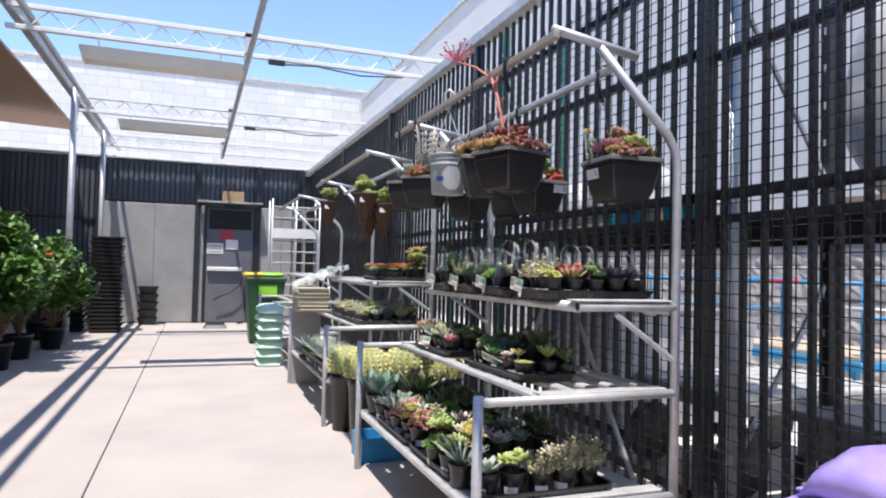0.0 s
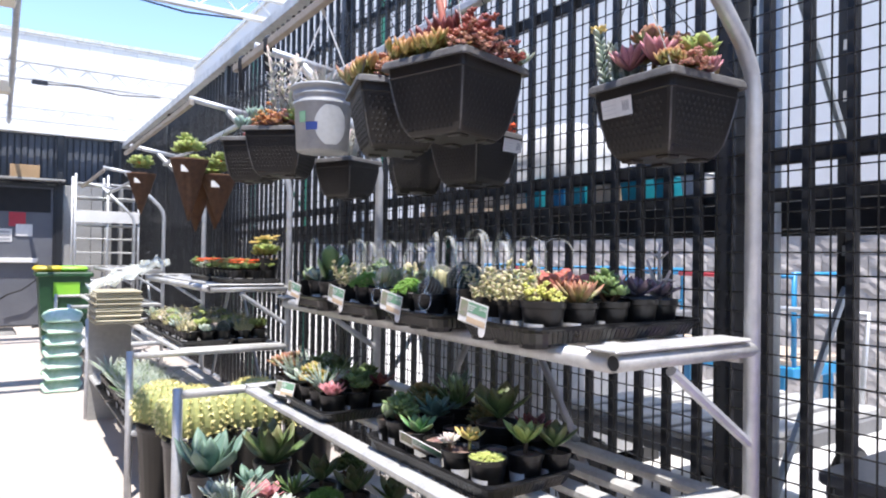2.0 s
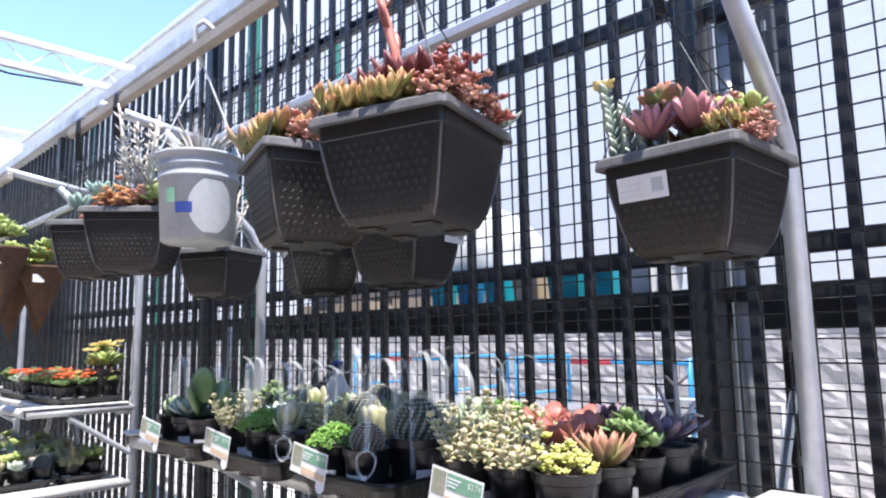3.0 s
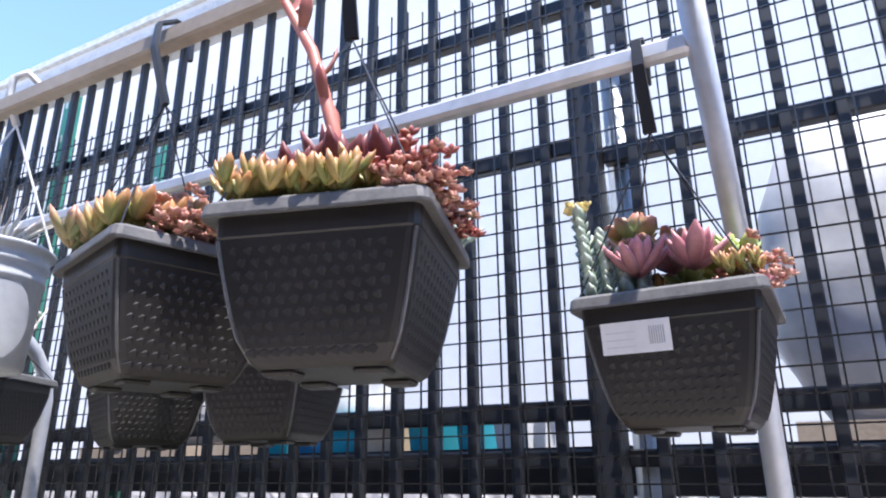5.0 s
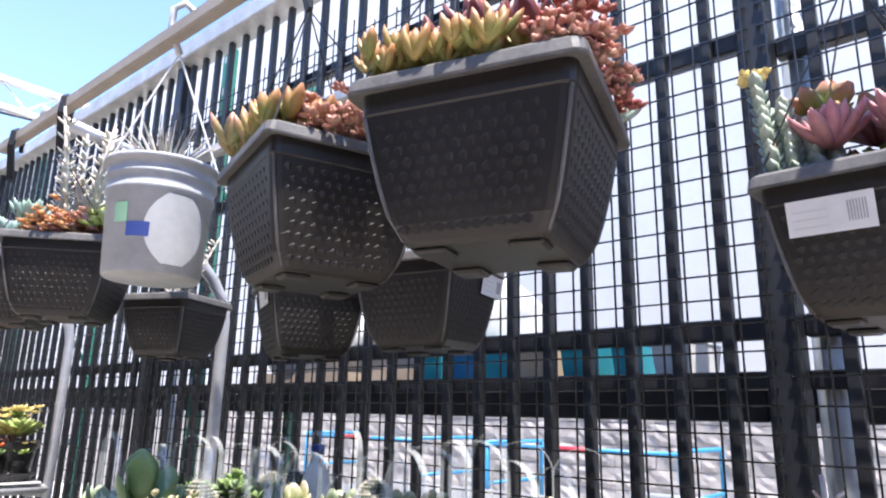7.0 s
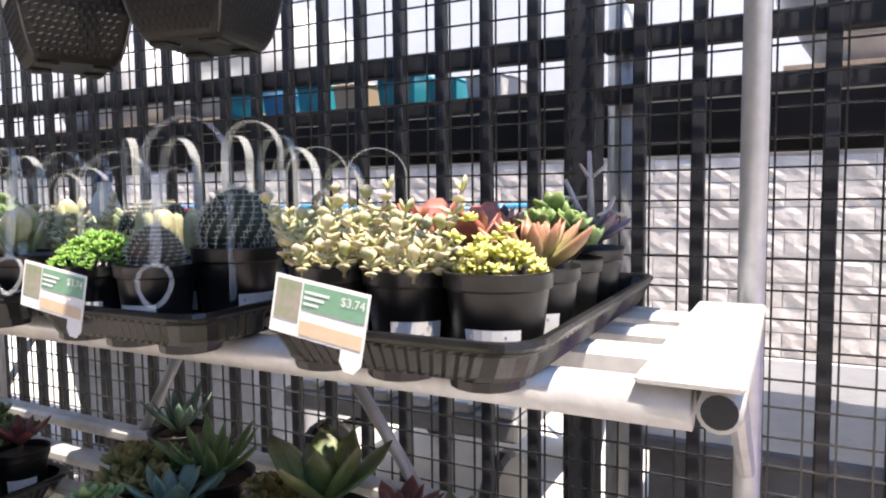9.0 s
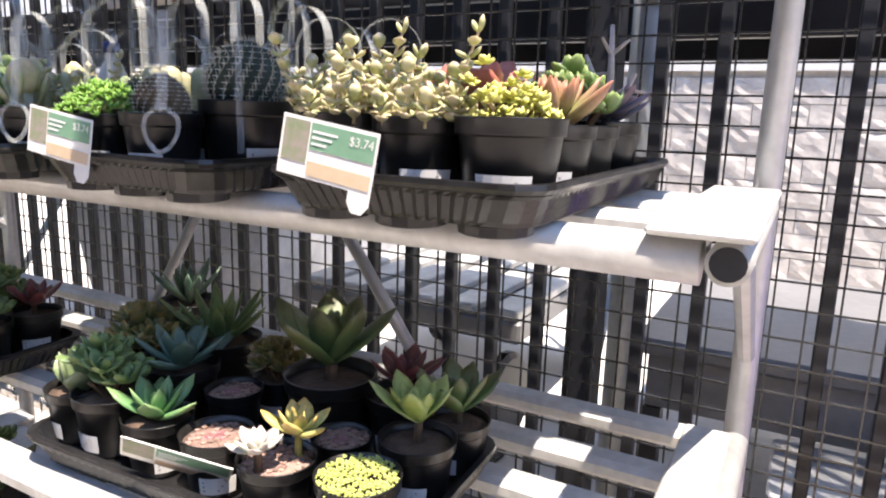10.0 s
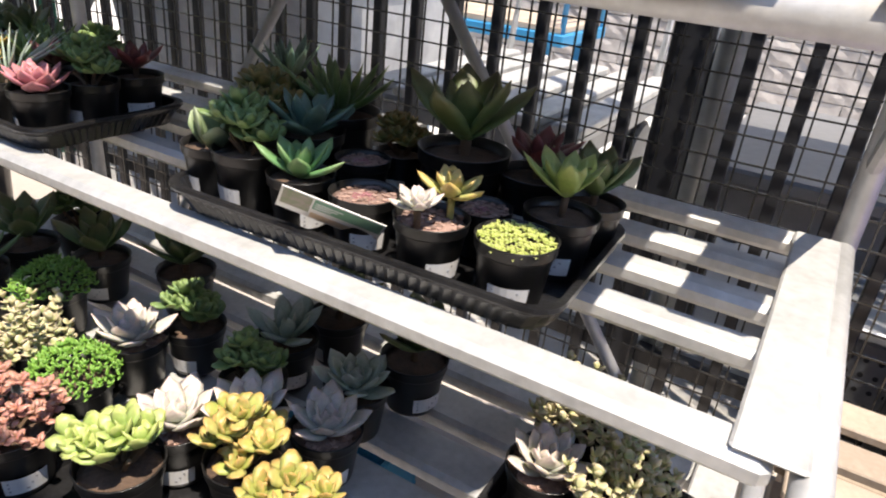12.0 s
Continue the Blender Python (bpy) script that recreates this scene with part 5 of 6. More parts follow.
    for kind, material, px, py, R, *rise in planting:
        R *= 1.3
        M0 = T(px, py, (rise or [-0.004])[0], rnd.uniform(0, 360))
        if kind in ("rosette", "open"):
            me = leaf_mesh(material, R * 1.1, R * 0.19, R * 0.11, 0.4, 0.2)
            for q in rosette_poses(28, rnd, 30, 84, 0.45):
                part("leaf", me, None, th, m=M0 @ Matrix.Translation((0, 0, 0.01)) @ q)
        elif kind == "fingers":
            g = MB()
            for i in range(16):
                a, r = i * 2.4, R * 0.9 * math.sqrt(i / 16)
                rosette(g, M0 @ T(r * math.cos(a), r * math.sin(a), rnd.uniform(0.01, 0.03)), rnd, 6, R * 0.78, R * 0.15, R * 0.12, 0.8, 0.2, 42, 82, 0.7, 6, 4)
            part("succulent_clump", g, material, th, smooth=True, kind="stuff")
        else:
            g = cluster(kind, rnd, R)
            g.v = [tuple(M0 @ Vector(p)) for p in g.v]
            part("succulent_clump", g, material, th, smooth=True, kind="stuff")
    return th


b2 = basket(1.2475, 2.588, 1.712, 16.3, "dark square basket of red and gold succulents on the bar", S=0.248, H=0.17, bar=(1.235, 2.09), planting=[
    ("fingers", L_GOLD, -0.085, 0.05, 0.035), ("fingers", L_GOLD, -0.09, -0.01, 0.035), ("fingers", L_GOLD, -0.08, 0.09, 0.03), ("fingers", L_GOLD, -0.06, -0.05, 0.03), ("open", L_DARK, -0.03, 0.055, 0.055, 0.022), ("open", L_DARK, -0.025, 0.0, 0.06, 0.03), ("open", L_DARK, 0.0, -0.05, 0.058, 0.03), ("bead", L_RED, -0.05, -0.085, 0.04, 0.02), ("bead", L_CORAL, -0.075, -0.095, 0.035), ("bead", L_CORAL, -0.01, -0.105, 0.035), ("bead", L_RED, 0.05, -0.1, 0.035), ("rosette", L_GREY, 0.1, -0.11, 0.028), ("fingers", L_GOLD, 0.06, 0.06, 0.045), ("open", L_DARK, 0.07, -0.02, 0.045)])
# the tall pink flower stem of that basket, arching towards the bar
to_b2 = T(1.2475, 2.588, 1.71, 16.3).inverted()
STALK = [to_b2 @ Vector(p) for p in ((1.212, 2.583, 1.705), (1.206, 2.586, 1.82), (1.2, 2.622, 1.94), (1.193, 2.675, 2.04), (1.163, 2.79, 2.12), (1.12, 2.93, 2.18))]
stem = part("flower_stem", MB().tube(STALK, [0.0095, 0.0085, 0.0075, 0.006, 0.005, 0.004], 8), STEM, b2, "long pink flower stem", True)
for t in range(7):
    p = STALK[1].lerp(STALK[2], t / 3) if t < 4 else STALK[2].lerp(STALK[3], (t - 3) / 3)
    part("stem_leaf", leaf_mesh(L_RED, 0.05, 0.009, 0.004, 0.1, 0.35), None, stem, m=Matrix.Translation(p) @ Matrix.Rotation(radians(137 * t + 30), 4, "Z") @ Matrix.Rotation(radians(-48), 4, "Y"))
fl = MB()
fr = random.Random(3)
for i in range(26):
    a = fr.uniform(0, 6.28)
    p0 = STALK[5]
    p1 = p0 + Vector((math.cos(a) * fr.uniform(0.03, 0.09), math.sin(a) * fr.uniform(0.03, 0.09), fr.uniform(0.0, 0.09)))
    fl.tube([p0, p1], 0.0022, 5)
    rosette(fl, Matrix.Translation(p1), fr, 5, 0.012, 0.005, 0.003, 0.2, 0.1, 20, 70)
part("flower_head", fl, leafmat("pink_bloom", (0.6, 0.16, 0.2), (0.7, 0.25, 0.25), (0.5, 0.12, 0.2)), b2, "branched pink flower head")

b1 = basket(1.59, 2.277, 1.658, -2, "dark square basket of pink and green succulents with a price sticker", S=0.242, H=0.166, bar=(1.5, 2.0), tag=(180, -0.082, -0.058), planting=[
    ("rosette", L_PINK, -0.075, 0.035, 0.044, 0.018), ("rosette", L_PINK, -0.068, -0.035, 0.046, 0.02), ("rosette", L_PINK, -0.02, 0.0, 0.036, 0.03), ("jade", L_JADE, 0.03, 0.05, 0.062, 0.012), ("jade", L_LIME, 0.03, -0.05, 0.05, 0.0), ("fingers", L_GOLD, -0.09, -0.09, 0.022), ("bead", L_CORAL, -0.05, -0.1, 0.035), ("rosette", L_PINK, 0.02, -0.1, 0.03), ("fingers", L_GOLD, 0.08, 0.02, 0.05)])
for i in range(4):
    sp = MB()
    base = Vector((-0.085 + 0.012 * i, 0.095 - 0.02 * i, 0))
    top = base + Vector((-0.01 + 0.008 * i, 0.01, 0.12 - 0.03 * i))
    sp.tube([base, (base + top) / 2 + Vector((0.004, 0, 0)), top], 0.003, 6)
    for j in range(9):
        rosette(sp, Matrix.Translation(base.lerp(top, j / 9)), fr, 5, 0.03, 0.008, 0.004, 0.2, 0.2, 30, 70)
    part("silver_stalk", sp, L_GREY, b1, "silvery upright leafy stalk", True, kind="stuff")
yf = MB()
for i in range(12):
    rosette(yf, Matrix.Translation((-0.095 + fr.uniform(-0.015, 0.015), 0.105 + fr.uniform(-0.015, 0.015), 0.122 + fr.uniform(0, 0.012))), fr, 5, 0.012, 0.005, 0.003, 0.3, 0.2, 10, 60)
part("flower_head", yf, FLOWY, b1, "small yellow flower head")

basket(1.282, 2.93, 1.735, -18, "dark square basket of green finger succulents hanging from the bar", bar=(1.235, 2.09), planting=[
    ("fingers", L_JADE, -0.08, 0.05, 0.05), ("fingers", L_GOLD, -0.06, -0.03, 0.05), ("bead", L_CORAL, -0.02, -0.09, 0.045), ("rosette", L_CORAL, 0.05, -0.09, 0.045), ("jade", L_VARI, -0.09, 0.09, 0.035), ("jade", L_JADE, 0.03, 0.04, 0.06)])
basket(1.30, 3.86, 1.757, 50, "dark square basket of orange and silver succulents", bar=(1.235, 2.09), planting=[
    ("bead", L_CORAL, -0.07, -0.02, 0.045), ("jade", L_LIME, -0.06, -0.09, 0.05), ("stalks", L_PALE, 0.0, 0.0, 0.075), ("stalks", L_PALE, 0.05, -0.04, 0.06), ("rosette", L_TEAL, -0.07, 0.08, 0.05, 0.015), ("bead", L_ORANGE, -0.08, 0.03, 0.045), ("bead", L_ORANGE, -0.03, -0.07, 0.04)])
basket(1.29, 4.19, 1.765, 48, "dark square basket of red and teal succulents", S=0.22, bar=(1.235, 2.09), planting=[("rosette", L_TEAL, -0.04, 0.02, 0.06, 0.02), ("bead", L_RED, -0.05, -0.05, 0.05)])
basket(1.60, 3.0, 1.655, 12, "dark square basket hanging lower behind the others", S=0.22, H=0.16, bar=(1.5, 2.0), tag=(270, 0.02, -0.04), planting=[("jade", L_GREEN, 0, 0, 0.07), ("bead", FLOWO, 0.06, -0.05, 0.04)])
basket(1.60, 3.345, 1.655, -25, "dark square basket with a white sticker behind the others", S=0.22, H=0.16, bar=(1.5, 2.0), tag=(180, -0.03, -0.04), planting=[("jade", L_GREEN, 0, 0, 0.07)])
basket(1.62, 3.95, 1.68, 24, "dark square basket hanging behind the grey bucket", S=0.22, H=0.16, bar=(1.5, 2.0), planting=[("stalks", L_PALE, 0, 0, 0.05)])

# grey bucket with a planting, on a white cord
bk = thing("bucket", "scuffed grey plastic bucket of silver plants hanging by a white cord", "bucket", T(1.25, 3.355, 1.605, 150))
part("bucket_body", MB().lathe([(0.079, 0), (0.083, 0.004), (0.091, 0.145), (0.0945, 0.148), (0.0945, 0.154), (0.092, 0.157), (0.093, 0.172), (0.0965, 0.175), (0.0965, 0.181), (0.094, 0.184), (0.096, 0.198), (0.1025, 0.2), (0.1035, 0.206), (0.101, 0.209), (0.094, 0.206), (0.091, 0.18)], 40), BUCK, bk, smooth=True)
part("soil", MB().lathe([(0.088, 0.17), (0.0905, 0.19), (0.01, 0.195)], 20), SOIL, bk)


def wrapped(name, a0, a1, z0, z1, material, lab):
    g = MB()
    n = 8
    rr = lambda z: 0.083 + 0.008 * (z - 0.004) / 0.141 + 0.0012
    lo = [(rr(z0) * math.cos(a0 + (a1 - a0) * i / n), rr(z0) * math.sin(a0 + (a1 - a0) * i / n), z0) for i in range(n + 1)]
    hi = [(rr(z1) * math.cos(a0 + (a1 - a0) * i / n), rr(z1) * math.sin(a0 + (a1 - a0) * i / n), z1) for i in range(n + 1)]
    g.add(lo + hi, [(i, i + 1, n + 2 + i, n + 1 + i) for i in range(n)])
    part(name, g, material, bk, lab, True)


oval = MB()
rows = []
for k in range(9):
    w, zz = math.sin(math.pi * (0.06 + 0.88 * k / 8)) ** 0.6, 0.016 + 0.124 * k / 8
    q = 0.083 + 0.008 * (zz - 0.004) / 0.141 + 0.0008
    rows.append([(q * math.cos(2.0 + 0.62 * w * (j / 5 - 1)), q * math.sin(2.0 + 0.62 * w * (j / 5 - 1)), zz) for j in range(11)])
part("oval_label", oval.loft(rows, None, None, False, False), PAPERG, bk, "pale oval printed panel", True)
wrapped("blue_label", 1.05, 1.5, 0.06, 0.085, BLUEP, "blue printed bar")
wrapped("green_mark", 0.75, 1.05, 0.085, 0.12, GREENP, "green printed mark")
part("plant", cluster("grass", random.Random(8), 0.05), L_PALE, bk, m=T(0, 0, 0.185))
for sx in (-1, 1):
    part("cord", MB().tube([(sx * 0.1, 0, 0.2), (0, 0, 0.45)], 0.0022, 6), STEELW, bk, "white cord")
part("hook", MB().tube([(0, 0, 0.45), (0.02, 0, 0.5), (0.02, 0, 0.545), (0, 0, 0.562), (-0.022, 0, 0.545), (-0.024, 0, 0.51)], 0.007, 8), GALVW, bk, "pale plastic hook", True)


# ---- further things in the aisle ----
def bush(x, y, R, H, words, blooms=(), pots=0.16):
    """A leafy shrub in a black pot: stems, many small leaves with gaps, some blooms."""
    rnd = random.Random(int(x * 100 + y * 37))
    th = thing("potted_shrub", words, "shrub", T(x, y, 0), "shrubs in pots")
    part("pot", MB().lathe([(pots * 0.75, 0), (pots, 0.26), (pots * 1.06, 0.262), (pots * 1.06, 0.3), (pots * 0.98, 0.3), (pots * 0.95, 0.27)], 20), POTB, th, smooth=True)
    part("soil", MB().lathe([(pots * 0.93, 0.262), (pots * 0.9, 0.275), (0.01, 0.28)], 16), SOIL, th)
    tips = []
    for i in range(16):
        a, e = rnd.uniform(0, 6.28), rnd.uniform(0.05, 0.9)
        top = Vector((math.cos(a) * R * e, math.sin(a) * R * e, 0.35 + (H - 0.35) * rnd.uniform(0.4, 1.0) * (1 - 0.35 * e)))
        mid = top * 0.55 + Vector((0, 0, 0.15))
        part("branch", MB().tube([(0, 0, 0.27), mid, top], [0.012, 0.008, 0.004], 6), TWIG, th)
        tips += [mid.lerp(top, k / 5) for k in range(6)] + [top]
    lv = MB()
    rows, us = leaf_rows(0.085, 0.026, 0.004, 0.2, -0.15, 4, 3)
    for p in tips:
        for _ in range(26):
            q = Matrix.Translation(p + Vector((rnd.gauss(0, 0.075), rnd.gauss(0, 0.075), rnd.gauss(0, 0.06)))) @ Matrix.Rotation(rnd.uniform(0, 6.28), 4, "Z") @ Matrix.Rotation(rnd.uniform(-1.1, 0.5), 4, "Y") @ Matrix.Rotation(rnd.uniform(-0.6, 0.6), 4, "X")
            lv.loft(rows, q, us)
    part("crown", lv, L_BUSH, th)
    for material, n in blooms:
        for i in range(n):
            p = rnd.choice(tips) + Vector((rnd.uniform(-0.1, 0.14), rnd.uniform(-0.16, 0.02), rnd.uniform(0, 0.1)))
            g = MB()
            rosette(g, Matrix.Translation(p), rnd, 12, 0.05, 0.022, 0.005, 0.6, 0.3, 15, 75)
            part("bloom", g, material, th)
    return th


bush(-2.0, 8.6, 0.62, 1.75, "green leafy shrub with orange blooms in a black pot", [(FLOWO, 5), (FLOWY, 2)])
bush(-1.98, 9.5, 0.55, 1.7, "green leafy shrub with cream blooms in a black pot", [(FLOWO, 2), (FLOWY, 4)])
bush(-2.6, 9.9, 0.6, 1.95, "tall green leafy shrub in a black pot", [(FLOWO, 3)])
bush(-1.8, 10.5, 0.6, 1.85, "bright green leafy shrub in a black pot", [(FLOWY, 2)])
bush(-2.8, 8.2, 0.5, 1.5, "dark green leafy shrub in a black pot", [(FLOWO, 3)])
bush(-2.2, 11.7, 0.4, 1.6, "green leafy shrub beside the canopy post", [])

# nested black trays stacked on the floor
def stack(x, y, w, d, n, step, words, lean=0.0):
    th = thing("tray_stack", words, "stacked trays", T(x, y, 0), "stacked trays")
    rnd = random.Random(n)
    for i in range(n):
        o, z = rnd.uniform(-0.015, 0.015), i * step
        r = lambda q, zz: [(-w / 2 - q + o, -d / 2 - q, zz), (w / 2 + q + o, -d / 2 - q, zz), (w / 2 + q + o, d / 2 + q, zz), (-w / 2 - q + o, d / 2 + q, zz)]
        part("tray", MB().loft([r(-0.04, z), r(-0.012, z + step * 0.72), r(0.0, z + step * 0.74), r(0.0, z + step * 0.97), r(-0.014, z + step * 0.97), r(-0.05, z + 0.01)]), TRAYB, th)
    return th


stack(-1.4, 12.85, 0.52, 0.42, 24, 0.068, "tall stack of nested black plastic trays on the floor")
stack(-1.95, 13.1, 0.45, 0.42, 12, 0.09, "stack of black plastic trays beside a taller stack")
stack(-0.83, 14.35, 0.36, 0.3, 5, 0.15, "low stack of glossy black crates by the wall")

# rolling silver rack at the end of the aisle
ct = thing("rolling_rack", "silver rolling rack with many empty tiers", "rack", T(1.28, 12.3, 0))
for px in (0.0, 0.42, 0.84):
    for py in (0.0, 0.5):
        part("upright", MB().tube([(px, py, 0.12), (px, py, 2.4)], 0.016, 8), GALV, ct, smooth=True)
for i in range(11):
    z = 0.25 + i * 0.2
    boxpart("tier", (0.02, 0.0, z), (0.82, 0.5, z + 0.022), GALVW, ct, bev=0.004)
boxpart("panel", (0.0, -0.03, 1.7), (0.84, -0.018, 1.86), STEELW, ct, "white sign panel")
for px, py in ((0, 0), (0.84, 0), (0, 0.5), (0.84, 0.5)):
    part("caster", MB().lathe([(0.02, -0.02), (0.055, -0.018), (0.06, 0), (0.055, 0.018), (0.02, 0.02)], 14, T(px, py, 0.06) @ Matrix.Rotation(math.pi / 2, 4, "X")), BLACKM, ct)

# green bin with bags on it, and the pile of bagged soil
bn = thing("wheelie_bin", "dark green plastic bin heaped with lime and yellow bags", "bin", T(1.05, 10.95, 0))
part("tub", MB().loft([[(-0.22, -0.24, 0.04), (0.22, -0.24, 0.04), (0.22, 0.24, 0.04), (-0.22, 0.24, 0.04)], [(-0.28, -0.3, 0.98), (0.28, -0.3, 0.98), (0.28, 0.3, 0.98), (-0.28, 0.3, 0.98)]]), GREENB, bn)
part("rim", MB().box((-0.31, -0.33, 0.96), (0.31, 0.33, 1.02), None, 0.015), GREENB, bn)
boxpart("sign", (-0.12, -0.3, 0.72), (0.16, -0.286, 0.9), LIME, bn, "green label")
for i, (m_, px) in enumerate(((YEL, -0.17), (LIME, 0.1))):
    bg = thing("bag", "crumpled %s plastic bag lying on the bin" % ("yellow" if i == 0 else "lime green"), "bag", T(1.05 + px, 10.95, 1.022))
    part("film", MB().box((-0.16, -0.24, 0), (0.16, 0.24, 0.07), None, 0.03), m_, bg, smooth=True)


def sack(x, y, z, l, w, h, rz, material, words, group):
    """A filled film bag: pillow shape with pinched ends and soft creases."""
    th = thing("bag", words, "bag", T(x, y, z, rz), group)
    rnd = random.Random(int(x * 77 + y * 31 + z * 991))
    rows = []
    for i in range(9):
        t = i / 8
        e = max(0.12, math.sin(math.pi * t) ** 0.45)
        rows.append([(l * (t - 0.5), w / 2 * math.cos(2 * math.pi * k / 14) * (0.75 + 0.25 * e) * (1 + rnd.uniform(-0.03, 0.03)), max(0.0, h / 2 + h / 2 * e * math.sin(2 * math.pi * k / 14) * (1 + rnd.uniform(-0.08, 0.08)) - (h / 2) * (1 - e))) for k in range(14)])
    part("film", MB().loft(rows), material, th, smooth=True)
    for e in (-1, 1):
        boxpart("seam", (e * l / 2 - 0.012, -w * 0.36, h * 0.12), (e * l / 2 + 0.012, w * 0.36, h * 0.15), material, th)
    return th


for i in range(7):
    sack(0.88, 8.45, 0.105 * i, 0.34, 0.34, 0.12, 90 + (i % 3) * 4 - 4, BAGG, "white and green bag of potting mix in a pile", "bags of potting mix")
# blue crates on the floor under the racks
for cx, cy in ((1.18, 4.22), (1.25, 7.6), (1.48, 4.86), (1.3, 8.2), (1.5, 2.95)):
    cr = thing("crate", "blue plastic crate on the floor beside a plant rack", "crate", T(cx, cy, 0), "blue crates")
    w, d, h = 0.18, 0.14, 0.15
    boxpart("bottom", (-w, -d, 0), (w, d, 0.012), BLUEPL, cr)
    for lo, hi in (((-w, -d, 0.012), (-w + 0.012, d, h)), ((w - 0.012, -d, 0.012), (w, d, h)), ((-w + 0.012, -d, 0.012), (w - 0.012, -d + 0.012, h)), ((-w + 0.012, d - 0.012, 0.012), (w - 0.012, d, h))):
        boxpart("side", lo, hi, BLUEPL, cr, bev=0.003)


# barrel cacti and agaves in large pots between the racks
def barrel(x, y, z, R, pr_, ph):
    th = thing("barrel_cactus", "round golden barrel cactus in a large black pot", "cactus", T(x, y, z), "barrel cacti")
    part("pot", MB().lathe([(pr_ * 0.78, 0), (pr_ * 0.96, ph * 0.88), (pr_, ph * 0.885), (pr_, ph), (pr_ * 0.93, ph), (pr_ * 0.9, ph * 0.9)], 24), POTB, th, smooth=True)
    part("soil", MB().lathe([(pr_ * 0.9, ph * 0.88), (pr_ * 0.88, ph * 0.93), (0.01, ph * 0.94)], 16), SOIL, th)
    n = 40
    rows = [[(R * math.sin(math.pi * (0.04 + 0.92 * i / 12)) * (1 + 0.06 * (-1) ** k) * math.cos(2 * math.pi * k / n), R * math.sin(math.pi * (0.04 + 0.92 * i / 12)) * (1 + 0.06 * (-1) ** k) * math.sin(2 * math.pi * k / n), ph * 0.9 + R * 0.8 - R * 0.86 * math.cos(math.pi * (0.04 + 0.92 * i / 12))) for k in range(n)] for i in range(13)]
    part("body", MB().loft(rows), CACTY, th)
    sp = MB()
    rnd = random.Random(2)
    c = Vector((0, 0, ph * 0.9 + R * 0.8))
    for r in rows[1:-1]:
        for k in range(0, n, 2):
            p = Vector(r[k])
            for _ in range(8):
                d = ((p - c).normalized() * 0.8 + Vector((rnd.uniform(-0.9, 0.9), rnd.uniform(-0.9, 0.9), rnd.uniform(-0.9, 0.9)))).normalized()
                s = d.orthogonal() * 0.0024
                sp.add([p - s, p + s, p + d * R * 0.15], [(0, 1, 2)])
    part("spine_coat", sp, SPINEY, th, kind="stuff")
    return th


barrel(1.1, 5.0, 0, 0.14, 0.13, 0.42)
barrel(1.14, 4.56, 0.0, 0.15, 0.13, 0.45)
barrel(1.42, 4.53, 0.0, 0.15, 0.13, 0.47)
barrel(1.69, 4.5, 0.0, 0.13, 0.12, 0.45)


def agave(x, y, z, R, material, words):
    th = thing("agave", words, "potted plant", T(x, y, z, seq.uniform(0, 90)), "agaves")
    pot(th, 0.075, 0.11)
    part("soil", MB().lathe([(0.066, 0.086), (0.068, 0.095), (0.01, 0.1)], 16), SOIL, th)
    me = leaf_mesh(material, R, R * 0.2, R * 0.05, 0.0, 0.25, 6, 6)
    rnd = random.Random(int(R * 999))
    for q in rosette_poses(17, rnd, 22, 78, 0.5):
        part("leaf", me, None, th, m=Matrix.Translation((0, 0, 0.1)) @ q)
    return th


agave(1.05, 3.9, LOW + 0.004, 0.2, L_BLUE, "blue-grey agave in a black pot on the lower shelf")
agave(1.3, 3.92, LOW + 0.004, 0.2, L_DGREEN, "dark green striped agave in a black pot on the lower shelf")

# second rack: cacti, grassy plants, flowers, a big yellow pot plant
tray(1.62, 5.38, UPZ, 90, L=0.5)
tray(1.62, 5.95, UPZ, 90, L=0.5)
for i in range(5):
    for j, xx in enumerate((1.53, 1.62, 1.71)):
        put(("flowery", "flowery", "flowery2", "flowery", "jadelime")[(i + j) % 5], xx, 5.2 + 0.09 * i, UPZ + 0.0065, s=1.0)
        put(("flowery", "cactus", "grey", "flowery", "jadegreen")[(i + j) % 5], xx, 5.77 + 0.09 * i, UPZ + 0.0065, s=1.0)
yp = put("flowery2", 1.7, 5.25, UPZ + 0.0065, s=1.95)
tray(1.36, 5.45, MID, 90)
tray(1.36, 6.05, MID, 90)
tray(1.62, 5.45, MID, 90, W=0.2)
tray(1.62, 6.05, MID, 90, W=0.2)
ck = ["paddlepale", "grey", "cactus", "vari", "jadelime", "white", "grass", "vari"]
for i in range(12):
    for j, xx in enumerate((1.28, 1.37, 1.46, 1.58, 1.67)):
        put(ck[(i * 3 + j) % 8], xx, 5.24 + 0.095 * i, MID + 0.0065, s=1.02)
tray(1.07, 5.5, LOW, 90)
tray(1.07, 6.1, LOW, 90)
for i in range(12):
    for j, xx in enumerate((1.02, 1.12, 1.22)):
        put(("grass", "grass", "spikygreen", "grass", "greenros")[(i + j) % 5], xx, 5.26 + 0.1 * i, LOW + 0.0065, s=1.35)
